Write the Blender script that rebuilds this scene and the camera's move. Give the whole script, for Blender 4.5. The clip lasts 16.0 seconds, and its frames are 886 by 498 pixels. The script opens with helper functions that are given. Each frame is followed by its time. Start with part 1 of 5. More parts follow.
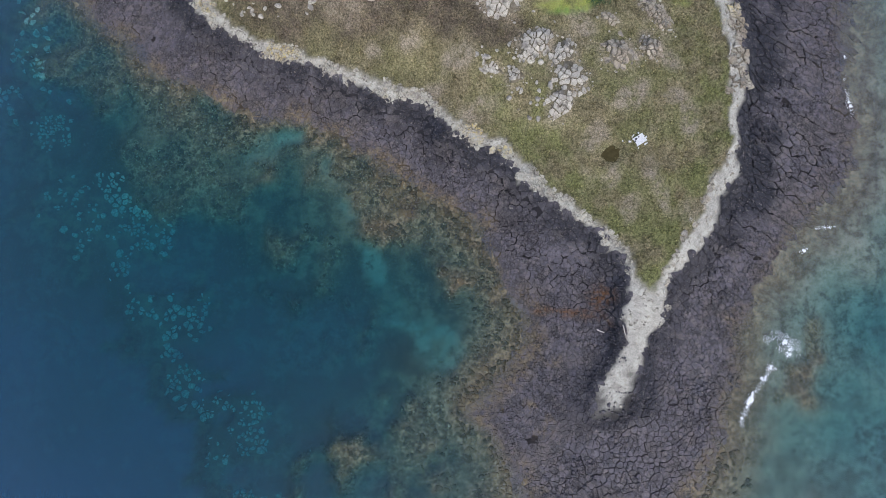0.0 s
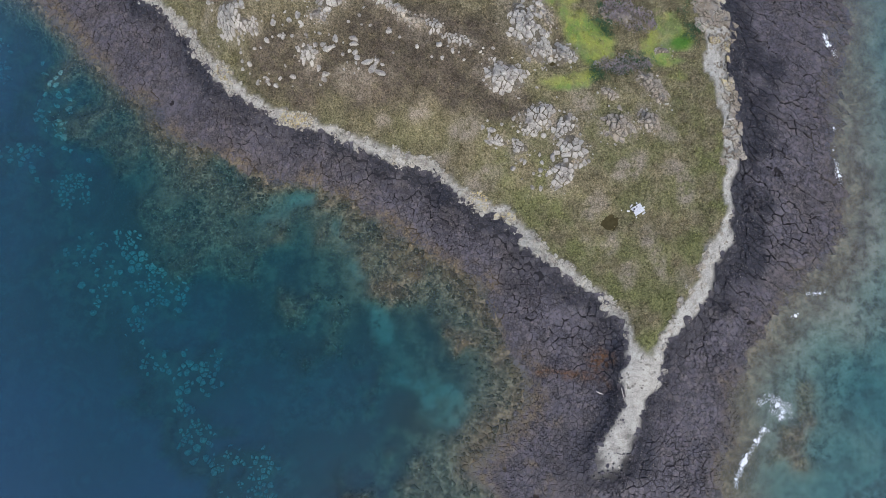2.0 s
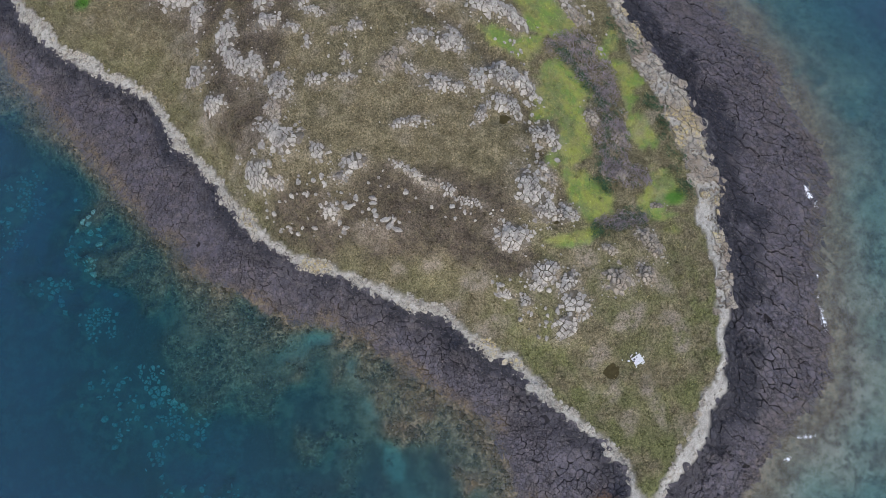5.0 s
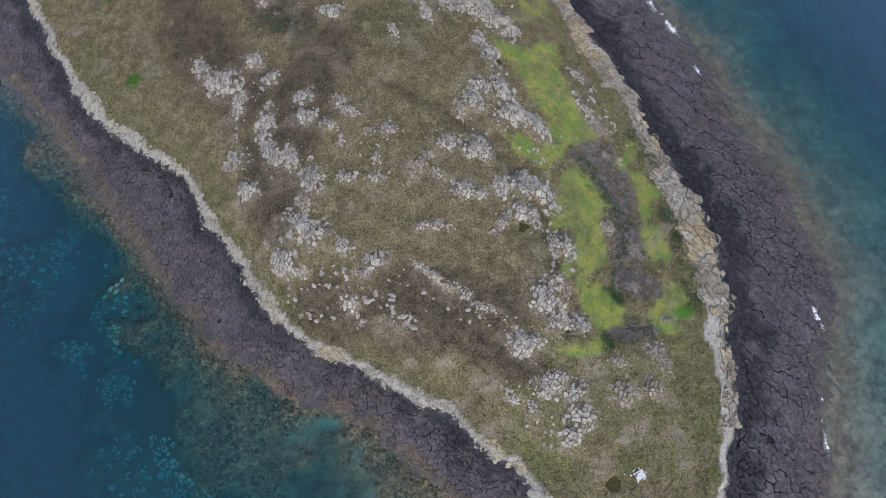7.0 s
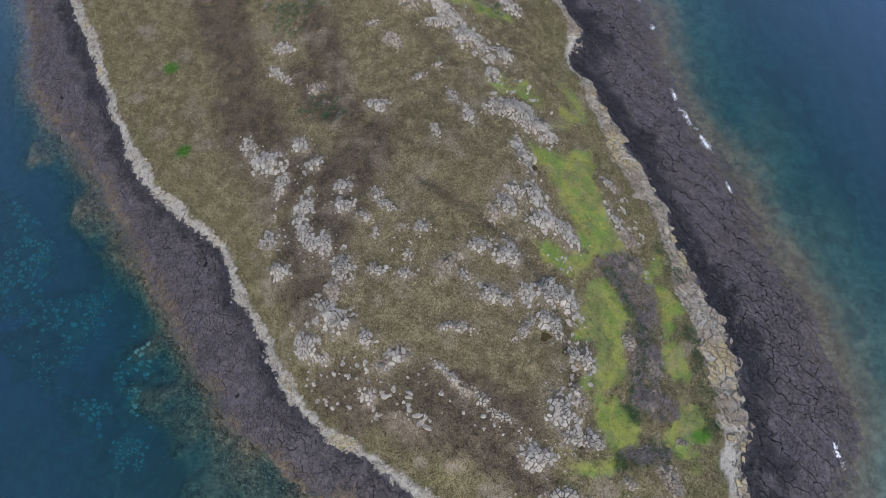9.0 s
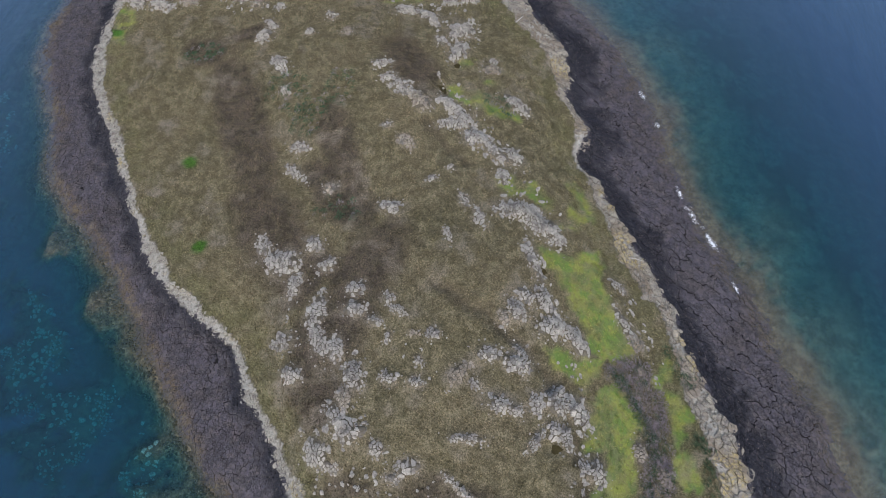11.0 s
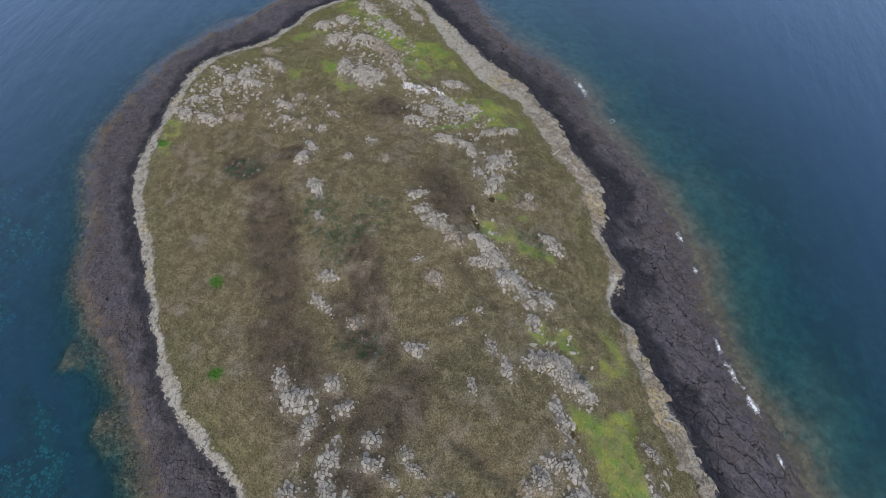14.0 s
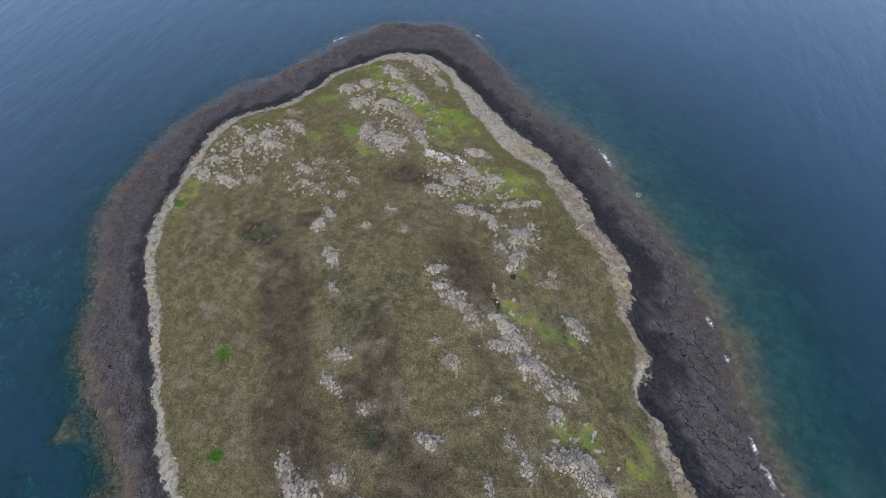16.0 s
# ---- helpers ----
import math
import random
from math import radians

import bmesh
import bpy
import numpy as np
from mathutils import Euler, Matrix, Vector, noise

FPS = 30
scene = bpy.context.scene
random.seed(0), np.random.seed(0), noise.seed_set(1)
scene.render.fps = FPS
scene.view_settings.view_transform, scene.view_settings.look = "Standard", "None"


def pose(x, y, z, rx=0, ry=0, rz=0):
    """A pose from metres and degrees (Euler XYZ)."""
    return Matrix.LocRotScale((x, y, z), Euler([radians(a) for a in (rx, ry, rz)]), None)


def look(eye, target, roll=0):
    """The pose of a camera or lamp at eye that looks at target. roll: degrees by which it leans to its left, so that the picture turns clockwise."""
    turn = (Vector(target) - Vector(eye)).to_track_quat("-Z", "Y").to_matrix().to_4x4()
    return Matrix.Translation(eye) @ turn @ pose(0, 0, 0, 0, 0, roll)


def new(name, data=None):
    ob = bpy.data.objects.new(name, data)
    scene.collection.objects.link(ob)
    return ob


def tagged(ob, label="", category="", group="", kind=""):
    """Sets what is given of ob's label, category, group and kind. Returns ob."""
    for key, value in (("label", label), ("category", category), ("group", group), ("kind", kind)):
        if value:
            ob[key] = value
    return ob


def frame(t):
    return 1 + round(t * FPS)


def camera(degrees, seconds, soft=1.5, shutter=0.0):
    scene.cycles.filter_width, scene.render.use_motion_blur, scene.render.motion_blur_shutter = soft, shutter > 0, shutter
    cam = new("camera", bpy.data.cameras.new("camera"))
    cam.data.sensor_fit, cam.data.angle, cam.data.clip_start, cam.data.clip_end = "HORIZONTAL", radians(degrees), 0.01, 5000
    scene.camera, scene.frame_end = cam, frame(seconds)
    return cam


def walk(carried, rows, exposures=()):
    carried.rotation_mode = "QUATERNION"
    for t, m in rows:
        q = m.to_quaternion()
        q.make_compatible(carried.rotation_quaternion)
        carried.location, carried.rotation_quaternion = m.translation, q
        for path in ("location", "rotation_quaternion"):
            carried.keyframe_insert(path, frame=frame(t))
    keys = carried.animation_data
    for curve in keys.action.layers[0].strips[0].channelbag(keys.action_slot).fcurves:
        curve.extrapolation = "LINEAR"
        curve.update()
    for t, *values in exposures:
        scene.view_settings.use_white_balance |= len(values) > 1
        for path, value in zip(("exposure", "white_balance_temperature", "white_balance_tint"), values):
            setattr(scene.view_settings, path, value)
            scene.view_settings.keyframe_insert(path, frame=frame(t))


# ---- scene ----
cam = camera(76.0, 16.0, soft=0.5)
PATH = [
    (0, (1.306, 2.562, 85.912), (1.259, 2.844, 83.933), -10.1),
    (0.5, (1.195, 4.052, 86.717), (1.148, 4.354, 84.74), -9.4),
    (1, (1.059, 5.691, 87.817), (1.009, 6.007, 85.843), -9.2),
    (1.5, (0.746, 7.62, 89.062), (0.7, 7.944, 87.089), -8.3),
    (2, (0.361, 9.722, 90.475), (0.319, 10.048, 88.503), -7.5),
    (2.5, (-0.035, 12.007, 91.903), (-0.072, 12.356, 89.934), -6.2),
    (3, (-0.357, 14.516, 93.351), (-0.394, 14.894, 91.388), -5.6),
    (3.5, (-0.922, 17.265, 94.804), (-0.953, 17.665, 92.845), -4.3),
    (4, (-1.451, 19.949, 96.246), (-1.475, 20.372, 94.291), -3.2),
    (6.5, (-3.925, 33.865, 104.243), (-3.951, 34.399, 102.316), -0.7),
    (7, (-4.36, 35.895, 105.517), (-4.411, 36.466, 103.601), -0.6),
    (7.5, (-4.994, 38.213, 106.809), (-5.067, 38.814, 104.903), -0.4),
    (8, (-5.613, 40.434, 108.023), (-5.709, 41.067, 106.129), -0.3),
    (8.5, (-6.325, 42.584, 109.314), (-6.439, 43.248, 107.431), -0.1),
    (9, (-7.015, 44.876, 110.548), (-7.144, 45.576, 108.679), -0.2),
    (11.5, (-11.4, 57.456, 117.784), (-11.569, 58.322, 115.988), 0.1),
    (12, (-11.962, 59.87, 118.837), (-12.142, 60.773, 117.062), -0.0),
    (12.5, (-12.745, 62.257, 119.886), (-12.935, 63.196, 118.13), -0.1),
    (13, (-13.582, 64.678, 120.315), (-13.79, 65.649, 118.579), 0.0),
    (13.5, (-14.477, 67.177, 120.292), (-14.73, 68.173, 118.576), 0.0),
    (14, (-15.475, 69.575, 120.233), (-15.757, 70.598, 118.537), -0.0),
    (14.5, (-16.56, 71.851, 120.201), (-16.86, 72.903, 118.527), 0.1),
    (15, (-17.569, 74.102, 120.136), (-17.885, 75.184, 118.484), 0.1),
    (15.5, (-18.501, 76.237, 120.178), (-18.841, 77.34, 118.545), 0.1),
    (16, (-19.751, 78.196, 120.185), (-20.108, 79.325, 118.574), 0.3),
]
walk(cam, [(t, look(eye, target, roll)) for t, eye, target, roll in PATH],
     exposures=[(0, 0.64, 5850, 10), (3, 0.59, 5850, 11), (7.5, 0.45, 5850, 12), (11.5, 0.41, 5950, 11), (16, 0.34, 6100, 9)])

# ---------------------------------------------------------------- world and light
SUN_UP, SUN_ROUND = radians(46), radians(163)
world = bpy.data.worlds.new("overcast_sky")
scene.world = world
world.use_nodes = True
wn = world.node_tree.nodes
sky = wn.new("ShaderNodeTexSky")
sky.sky_type, sky.sun_disc = "NISHITA", False
sky.sun_elevation, sky.sun_rotation = SUN_UP, SUN_ROUND
sky.air_density, sky.dust_density, sky.ozone_density = 1.0, 4.5, 1.0
world.node_tree.links.new(sky.outputs[0], wn["Background"].inputs["Color"])
wn["Background"].inputs["Strength"].default_value = 0.15
sun_data = bpy.data.lights.new("sun", "SUN")
sun_data.energy, sun_data.angle, sun_data.color = 0.42, radians(24), (1.0, 0.97, 0.93)
sun = new("sun", sun_data)
toward = Vector((math.sin(SUN_ROUND) * math.cos(SUN_UP), math.cos(SUN_ROUND) * math.cos(SUN_UP), math.sin(SUN_UP)))
sun.matrix_world = look(toward * 400, (0, 0, 0))


# ---------------------------------------------------------------- noise and plan arithmetic
def lattice(ix, iy, seed):
    h = (ix * 374761393 + iy * 668265263 + seed * 974634777) & 0xFFFFFFFF
    h = ((h ^ (h >> 13)) * 1274126177) & 0xFFFFFFFF
    h = ((h ^ (h >> 16)) * 2246822519) & 0xFFFFFFFF
    return ((h ^ (h >> 15)) & 0xFFFFFF) / 0xFFFFFF


def value_noise(x, y, seed):
    fx, fy = np.floor(x), np.floor(y)
    ix, iy = fx.astype(np.int64), fy.astype(np.int64)
    u, v = x - fx, y - fy
    u, v = u * u * (3 - 2 * u), v * v * (3 - 2 * v)
    a, b = lattice(ix, iy, seed), lattice(ix + 1, iy, seed)
    c, d = lattice(ix, iy + 1, seed), lattice(ix + 1, iy + 1, seed)
    return a * (1 - u) * (1 - v) + b * u * (1 - v) + c * (1 - u) * v + d * u * v


def fbm(x, y, size, octaves=3, seed=0):
    """Noise about 0.5, with forms of that size in metres."""
    total, weight, amp = 0.0, 0.0, 1.0
    for k in range(octaves):
        turn = 0.7 * k
        c, s = math.cos(turn), math.sin(turn)
        total = total + amp * value_noise((c * x - s * y) / size + 17.3 * k, (s * x + c * y) / size - 9.1 * k, seed + k)
        weight, amp, size = weight + amp, amp * 0.5, size * 0.5
    return total / weight


def smooth(v):
    v = np.clip(v, 0, 1)
    return v * v * (3 - 2 * v)


def rounded(points, steps=4):
    """A closed outline through the points, curved between them."""
    p = np.array(points, float)
    a, b, c, d = np.roll(p, 1, 0), p, np.roll(p, -1, 0), np.roll(p, -2, 0)
    out = []
    for k in range(steps):
        t = k / steps
        out.append(0.5 * (2 * b + (c - a) * t + (2 * a - 5 * b + 4 * c - d) * t * t + (3 * b - a - 3 * c + d) * t ** 3))
    return np.stack(out, 1).reshape(-1, 2)


def inside_by(outline, x, y):
    """Metres inside an outline (outside: minus)."""
    best, inner = np.full(x.shape, 1e18), np.zeros(x.shape, bool)
    for a, b in zip(outline, np.roll(outline, -1, 0)):
        e = b - a
        t = np.clip(((x - a[0]) * e[0] + (y - a[1]) * e[1]) / (e @ e + 1e-12), 0, 1)
        best = np.minimum(best, (x - a[0] - t * e[0]) ** 2 + (y - a[1] - t * e[1]) ** 2)
        cross = (a[1] > y) != (b[1] > y)
        inner ^= cross & (x < e[0] * (y - a[1]) / (e[1] if e[1] else 1e-9) + a[0])
    return np.where(inner, 1, -1) * np.sqrt(best)


def near_line(points, x, y):
    """Metres from an open line."""
    best = np.full(x.shape, 1e18)
    p = np.array(points, float)
    if len(p) == 1:
        return np.hypot(x - p[0, 0], y - p[0, 1])
    for a, b in zip(p[:-1], p[1:]):
        e = b - a
        t = np.clip(((x - a[0]) * e[0] + (y - a[1]) * e[1]) / (e @ e), 0, 1)
        best = np.minimum(best, (x - a[0] - t * e[0]) ** 2 + (y - a[1] - t * e[1]) ** 2)
    return np.sqrt(best)


def in_oval(x, y, cx, cy, a, b, angle):
    """1 at the middle of an oval, 0 on its edge, minus outside."""
    c, s = math.cos(radians(angle)), math.sin(radians(angle))
    u, v = (c * (x - cx) + s * (y - cy)) / a, (-s * (x - cx) + c * (y - cy)) / b
    return 1 - np.sqrt(u * u + v * v)


# ---------------------------------------------------------------- the plan of the island
GRASS_EAST = [(29.5, 8), (32, 13), (35.5, 17.5), (38, 23), (41, 29), (42, 37), (42.5, 44), (41, 50), (41, 57), (40, 62), (38.5, 70),
              (36, 76), (32, 84), (29, 94), (25, 101), (18, 111), (12.5, 122), (8, 131), (5, 136), (4, 146), (0, 153), (-3, 161),
              (-7, 169), (-13, 176), (-18, 182), (-27, 193), (-38, 198), (-49, 208), (-59, 218), (-68, 229), (-76, 232)]
GRASS_WEST = [(-85, 230), (-94, 223), (-99, 216), (-103, 207), (-107, 198), (-118, 189), (-122, 179), (-121, 167), (-119, 154),
              (-117, 144), (-110, 131), (-102, 121), (-96, 112), (-86, 99), (-80, 93), (-75, 88.5), (-64, 82), (-56, 77), (-51, 69),
              (-44, 63), (-40, 58), (-34, 51.5), (-27, 48), (-20, 45), (-12, 42), (-4, 39), (1, 35), (8, 31), (13, 27), (17.5, 22),
              (22, 19), (25, 16), (27, 11)]
RIM_EAST = [(30.2, 3), (31.1, 5.8), (32.5, 9), (35, 12), (38, 17), (40, 21), (42.5, 25), (43.5, 29), (45, 37), (45.5, 45), (45, 52),
            (45, 60), (45, 67), (43, 75), (38, 84), (33, 92), (30, 101), (24, 112), (16, 123), (12, 130), (6.5, 136), (8.5, 144),
            (2.5, 153), (1, 167), (-6.5, 177.5), (-13.5, 186), (-22.5, 197), (-32.5, 205), (-45.5, 214), (-60, 227), (-74.5, 236.5)]
RIM_WEST = [(-87, 234), (-95, 225), (-102, 216), (-106, 206), (-113, 196), (-122, 189), (-125, 179), (-124, 165), (-121.5, 150),
            (-120, 143), (-114, 131), (-105, 120), (-98, 111), (-88, 97), (-76.5, 86.5), (-65.5, 80), (-57.5, 75), (-53, 68),
            (-45.5, 61), (-42, 56.5), (-36, 50), (-28.5, 46), (-21, 43.2), (-13, 40), (-5, 37), (0, 33), (7, 29), (12, 25),
            (16.5, 20), (21, 16.8), (23.8, 14), (25.5, 10.8), (26, 7.5), (25.4, 4.3), (24.8, 1), (23.5, -3), (21.6, -6), (20.8, -9.2), (23.7, -10.2), (26.3, -7.3), (27.6, -5), (28.6, -0.6)]
SHORE_EAST = [(28, -38), (33, -26), (38, -17), (41, -10), (42.5, -4), (44, 2), (46, 9), (51, 13), (55, 18), (60, 23), (63, 28),
              (63, 35), (62.5, 40), (63.5, 46), (66, 53), (67.5, 60), (67, 69), (63, 79), (58, 91), (52, 102), (45, 115), (38, 126),
              (33, 136), (28, 147), (24, 160), (15, 175), (4, 187), (-5, 196), (-12, 209), (-24, 219), (-39, 228), (-58, 249),
              (-72, 261), (-84, 260)]
SHORE_WEST = [(-97, 255), (-106, 246), (-115, 230), (-124, 212), (-133, 202), (-140, 184), (-141, 165), (-140, 151), (-132, 134),
              (-124, 122), (-118, 109), (-105, 98), (-91, 87), (-80, 75), (-70, 66), (-60, 55), (-50, 46), (-41, 41), (-34, 37.5),
              (-27, 35.5), (-21, 35), (-16, 31.5), (-10, 27.5), (-4, 24), (1, 21), (5, 17), (7.5, 13), (9.5, 8.5), (12, 4), (11, -1),
              (6, -6), (4, -10), (7, -15), (9, -21), (12, -32), (19, -42)]
HILLS = [  # row's y, first x, then the height of each swell, 19 m apart
    (41, 17, [2.6]),
    (60, -31, [4.1, 1.3, 6.0, -1.4]),
    (79, -40, [2.0, 2.4, 4.0, -1.1]),
    (98, -69, [0.2, 1.2, 3.0, 4.7, 1.3]),
    (117, -78, [-0.3, 2.0, 1.3, 2.8, 1.6]),
    (136, -88, [0.2, 1.3, 3.1, 3.1, 1.8]),
    (155, -97, [0.3, 1.5, 2.0, 2.8, 1.2]),
    (174, -107, [-0.4, 0.5, 1.5, 1.0, 0.6]),
    (193, -97, [-0.2, 1.6, 0.9]),
    (212, -88, [0.5, 0.6]),
]
REEFS = [  # shallow reefs: a line, its half width, the depth over it
    ([(-66.6, 52.6), (-57.4, 45.4), (-45.5, 38.3), (-36, 32)], 3.5, 1.0), ([(-21, 29.2), (-12.8, 25.4), (-2.9, 21.4), (3.9, 14.1), (6.6, 8.8)], 5.5, 0.4),
    ([(-44.9, 28.7), (-30.9, 21.9), (-24.3, 15.5), (-20.6, 10.1), (-17, 4.8)], 6.5, 1.6), ([(-18.4, -20), (-12.5, -12), (-4.8, -14), (1.9, -20)], 6.0, 0.8),
    ([(-31, 27.6), (-25.5, 27)], 2.6, 0.6), ([(50.5, 2), (50, -3), (47, -8), (45, -14)], 3.2, 0.35),
    ([(-120.6, 107), (-112, 97.5), (-101, 88.5), (-92.5, 81), (-82, 71.5)], 2.2, 0.6)]
GRASS, RIM, SHORE = rounded(GRASS_EAST + GRASS_WEST), rounded(RIM_EAST + RIM_WEST), rounded(SHORE_EAST + SHORE_WEST)
GULLIES = [([(-20, 94), (-12, 91), (-7, 88.5), (0, 85.5), (5, 80)], 1.6, 0.9), ([(12.5, 62), (12, 66), (10.5, 70), (7, 78)], 1.2, 0.7), ([(14.5, 50), (16.5, 56), (14.5, 60)], 1.1, 0.6),
           ([(-30, 133), (-24, 128), (-18, 124)], 1.5, 0.7), ([(-48, 118), (-40, 108)], 1.6, 0.5), ([(-70, 200), (-60, 193), (-52, 191)], 1.6, 0.8)]
LICHEN = [(13, 0.5, 0.7, 0.5, 0), (12, -8.4, 0.9, 0.7, 0), (14.6, -10.6, 1.2, 0.6, -40), (13.8, -12.2, 1.6, 0.7, 10), (41.2, 3.7, 0.8, 0.5, 0), (15.8, -2.2, 1, 0.4, 30)]
SANDS = [[(-13.6, 15.3), (-10.9, 14.4), (-7.3, 8.2), (-4.7, 4.7), (1.4, 2.9), (3.0, -0.6), (-0.4, -3.9), (-3.9, -2.2), (-6.5, 1.2), (-10.0, 3.9), (-8.2, 4.7), (-11.8, 10.0)],
         [(-30.2, 32.9), (-27.6, 34.6), (-23.6, 34.2), (-23.5, 32.8), (-26.6, 32.0)]]
TRENCHES = [[(29.8, 151.4), (32.7, 145.0), (44.9, 123.1), (47.4, 116.9), (58.1, 105.6), (65.9, 96.6)], [(44.2, 130.7), (49.9, 118.1), (60.6, 107.4)],
            [(62.4, 88.3), (69.0, 81.0), (80.2, 72.7)], [(14, 196), (22, 181), (31, 166), (38, 150)]]
# dark hollows: the first wet growth, the others shaded pits
DARK_HOLLOWS = [(24.0, 27.8, 1.45, 1.25, 20), (6.2, 68.5, 1.5, 0.9, 10), (15.2, 51.8, 0.6, 0.5, 0), (-28.2, 143.6, 1.7, 0.9, -40),
         (-26.4, 152.6, 1.1, 1.0, 60), (0.4, 102.0, 1.1, 0.7, -40)]
# green hollows, outlined
LUSH_MID = [
    [(-0.4, 107.3), (6.9, 106.6), (12.6, 111.3), (13.4, 102.1), (16.9, 96.8), (20.3, 90.9), (18.7, 88.6), (12.5, 88.0), (10.6, 92.9), (6.4, 99.0), (1.2, 103.0)],
    [(3.1, 85.9), (8.9, 85.5), (14.4, 87.4), (14.3, 84.3), (12.2, 80.8), (9.3, 81.2), (5.1, 83.6)],
    [(13.9, 81.3), (16.8, 82.4), (22.2, 79.6), (23.5, 77.6), (21.4, 72.1), (22.2, 68.0), (21.2, 64.6), (17.4, 61.7), (14.2, 61.8), (17.0, 67.8), (16.4, 70.8), (12.2, 69.9), (12.0, 72.8), (14.3, 76.8)],
    [(16.4, 60.5), (20.8, 61.5), (25.4, 57.6), (25.0, 54.7), (22.4, 52.3), (20.3, 51.9), (18.5, 55.3)]]
LUSH_EAST = [
    [(25.4, 86.9), (28.3, 90.1), (29.5, 87.9), (27.8, 85.1), (33.0, 82.1), (33.8, 80.5), (31.5, 79.0), (31.3, 74.4), (30.2, 74.2), (29.5, 78.6), (28.0, 81.7), (25.6, 84.6)],
    [(30.5, 73.2), (32.1, 74.0), (33.2, 71.5), (35.1, 68.7), (34.4, 67.0), (31.7, 67.2), (29.7, 68.7), (29.6, 71.3)],
    [(33.4, 61.7), (35.5, 63.1), (39.1, 59.3), (38.2, 56.7), (35.6, 56.7), (32.3, 58.5)],
    [(30.3, 56.7), (32.4, 57.5), (33.4, 55.3), (36.6, 55.0), (36.6, 52.6), (34.0, 52.6), (30.9, 54.4)],
    [(13.1, 48.8), (18.3, 51.1), (22.5, 51.0), (20.0, 49.2), (13.5, 46.6)]]
LUSH_NORTH = [
    [(-93, 227), (-85, 224), (-72, 215), (-64, 209), (-54, 212), (-48, 202), (-55, 198), (-53, 192), (-59, 190), (-64, 201), (-79, 211), (-92, 221)],
    [(-100, 206), (-91, 206), (-95, 202), (-101, 202)], [(-86, 192), (-82, 192), (-77, 185), (-73, 183), (-76, 181), (-83, 186)],
    [(-49, 188), (-36, 191), (-28, 190), (-21, 184), (-36, 178), (-48, 171), (-40, 179), (-39, 185), (-46, 186)], [(-96, 188), (-90, 189), (-90, 184), (-94, 185)]]
LUSH_FAR = [
    [(-122, 159), (-118, 160), (-115, 156), (-118, 154)], [(-118.5, 150), (-116, 153), (-114.5, 149)], [(-26, 154), (-23, 156), (-21, 154), (-25, 151)],
    [(-27, 145), (-21, 145), (-18, 147), (-15, 143), (-10, 142), (-9, 140), (-17, 140), (-25, 142)], [(-19, 150), (-15, 151), (-16, 147)],
    [(-11, 119), (-4, 119), (2, 116), (2, 120), (-4, 123.5), (-11, 123)], [(3, 113), (8, 116), (11, 121), (6, 129), (4, 127), (6, 121)]]
LUSH = LUSH_MID + LUSH_EAST + LUSH_NORTH + LUSH_FAR
BRIGHT = [(-72.3, 96.4, 1.9, 1.5, 10), (-83.0, 116.4, 2.0, 1.5, -10), (-118, 152, 1.6, 1.2, 0), (37.0, 58.0, 1.8, 1.4, 30)]
HEATH = [(-4, 54, 15, 6, -12), (8, 45, 7, 3, -10), (-38, 80, 7, 14, -20), (-58, 102, 15, 8, -55), (-34, 96, 12, 7, 60), (-9, 51, 15, 6, 0), (-25, 52, 9, 5, -30), (2, 49, 8, 5, 0), (-72, 127, 30, 6.5, -58), (-90, 148, 8, 5, -20), (-47, 122, 18, 4.5, -63),
         (-60, 177, 8, 5, 0), (-44, 112, 12, 6, -40), (-36, 69, 7, 5, 50), (-46, 92, 7, 5, 60), (-80, 155, 6, 3, 20), (-37, 150, 12, 6, -50)]
SOIL = [(-68.5, 98.2, 2.8, 1.9, 10), (1.6, 42, 2.8, 1.6, 0), (-2.3, 38, 2.2, 1.4, 20), (5.5, 36.3, 1.2, 1, 0), (3.7, 34.3, 1.4, 1, 0),
        (-11, 44.7, 1.9, 1, 0), (27, 36, 3.4, 1.6, 40), (22, 30, 2.6, 1.6, 60), (36, 33, 1.5, 3, 0), (31, 22, 1.2, 3, 20), (34, 36.5, 2, 1.2, 0), (33.5, 42, 2.6, 1.4, -30), (29.5, 25, 1.3, 2, 20), (24, 24.5, 1.4, 1.8, -20), (26.5, 19.5, 1.2, 2.2, 0),
        (20.5, 45.5, 2, 1.6, 0), (-5, 45, 2.2, 1.2, 0), (-46, 70, 2, 1.4, 0), (-92, 126, 3, 2, 20), (-88, 108, 2.4, 1.6, 0)]

# rock outcrops: x, y, half length, half width, turn
OUTCROPS_0 = [(16.9, 35, 2.3, 1.3, 62), (18.1, 38.5, 2.2, 1.7, -34), (10.2, 38.5, 1.1, 0.9, 4), (7.1, 39.8, 1.3, 0.3, -20),
              (11.8, 41.3, 1.3, 0.7, -5), (17, 41.6, 2.1, 1.3, 52), (25.4, 42.3, 2.4, 1.8, -24), (13.1, 43.5, 2.7, 1.5, 19),
              (30.5, 43.7, 1.5, 1.3, -58), (23.9, 47.5, 1.2, 0.6, -13), (8.5, 48.7, 2.6, 1.8, -4), (31.8, 49.1, 3.1, 1.2, -47),
              (13.1, 52.7, 2, 1.6, 7), (16.8, 52.9, 1.9, 1.4, 7), (-22, 53.3, 1.4, 1, -44), (1.3, 54, 2.2, 0.4, -15), (33.8, 55.9, 1.3, 0.5, 7),
              (-2.4, 56.1, 0.9, 0.7, -26), (11, 56.4, 3.7, 2.3, -66), (-5, 57, 0.9, 0.6, 3)]
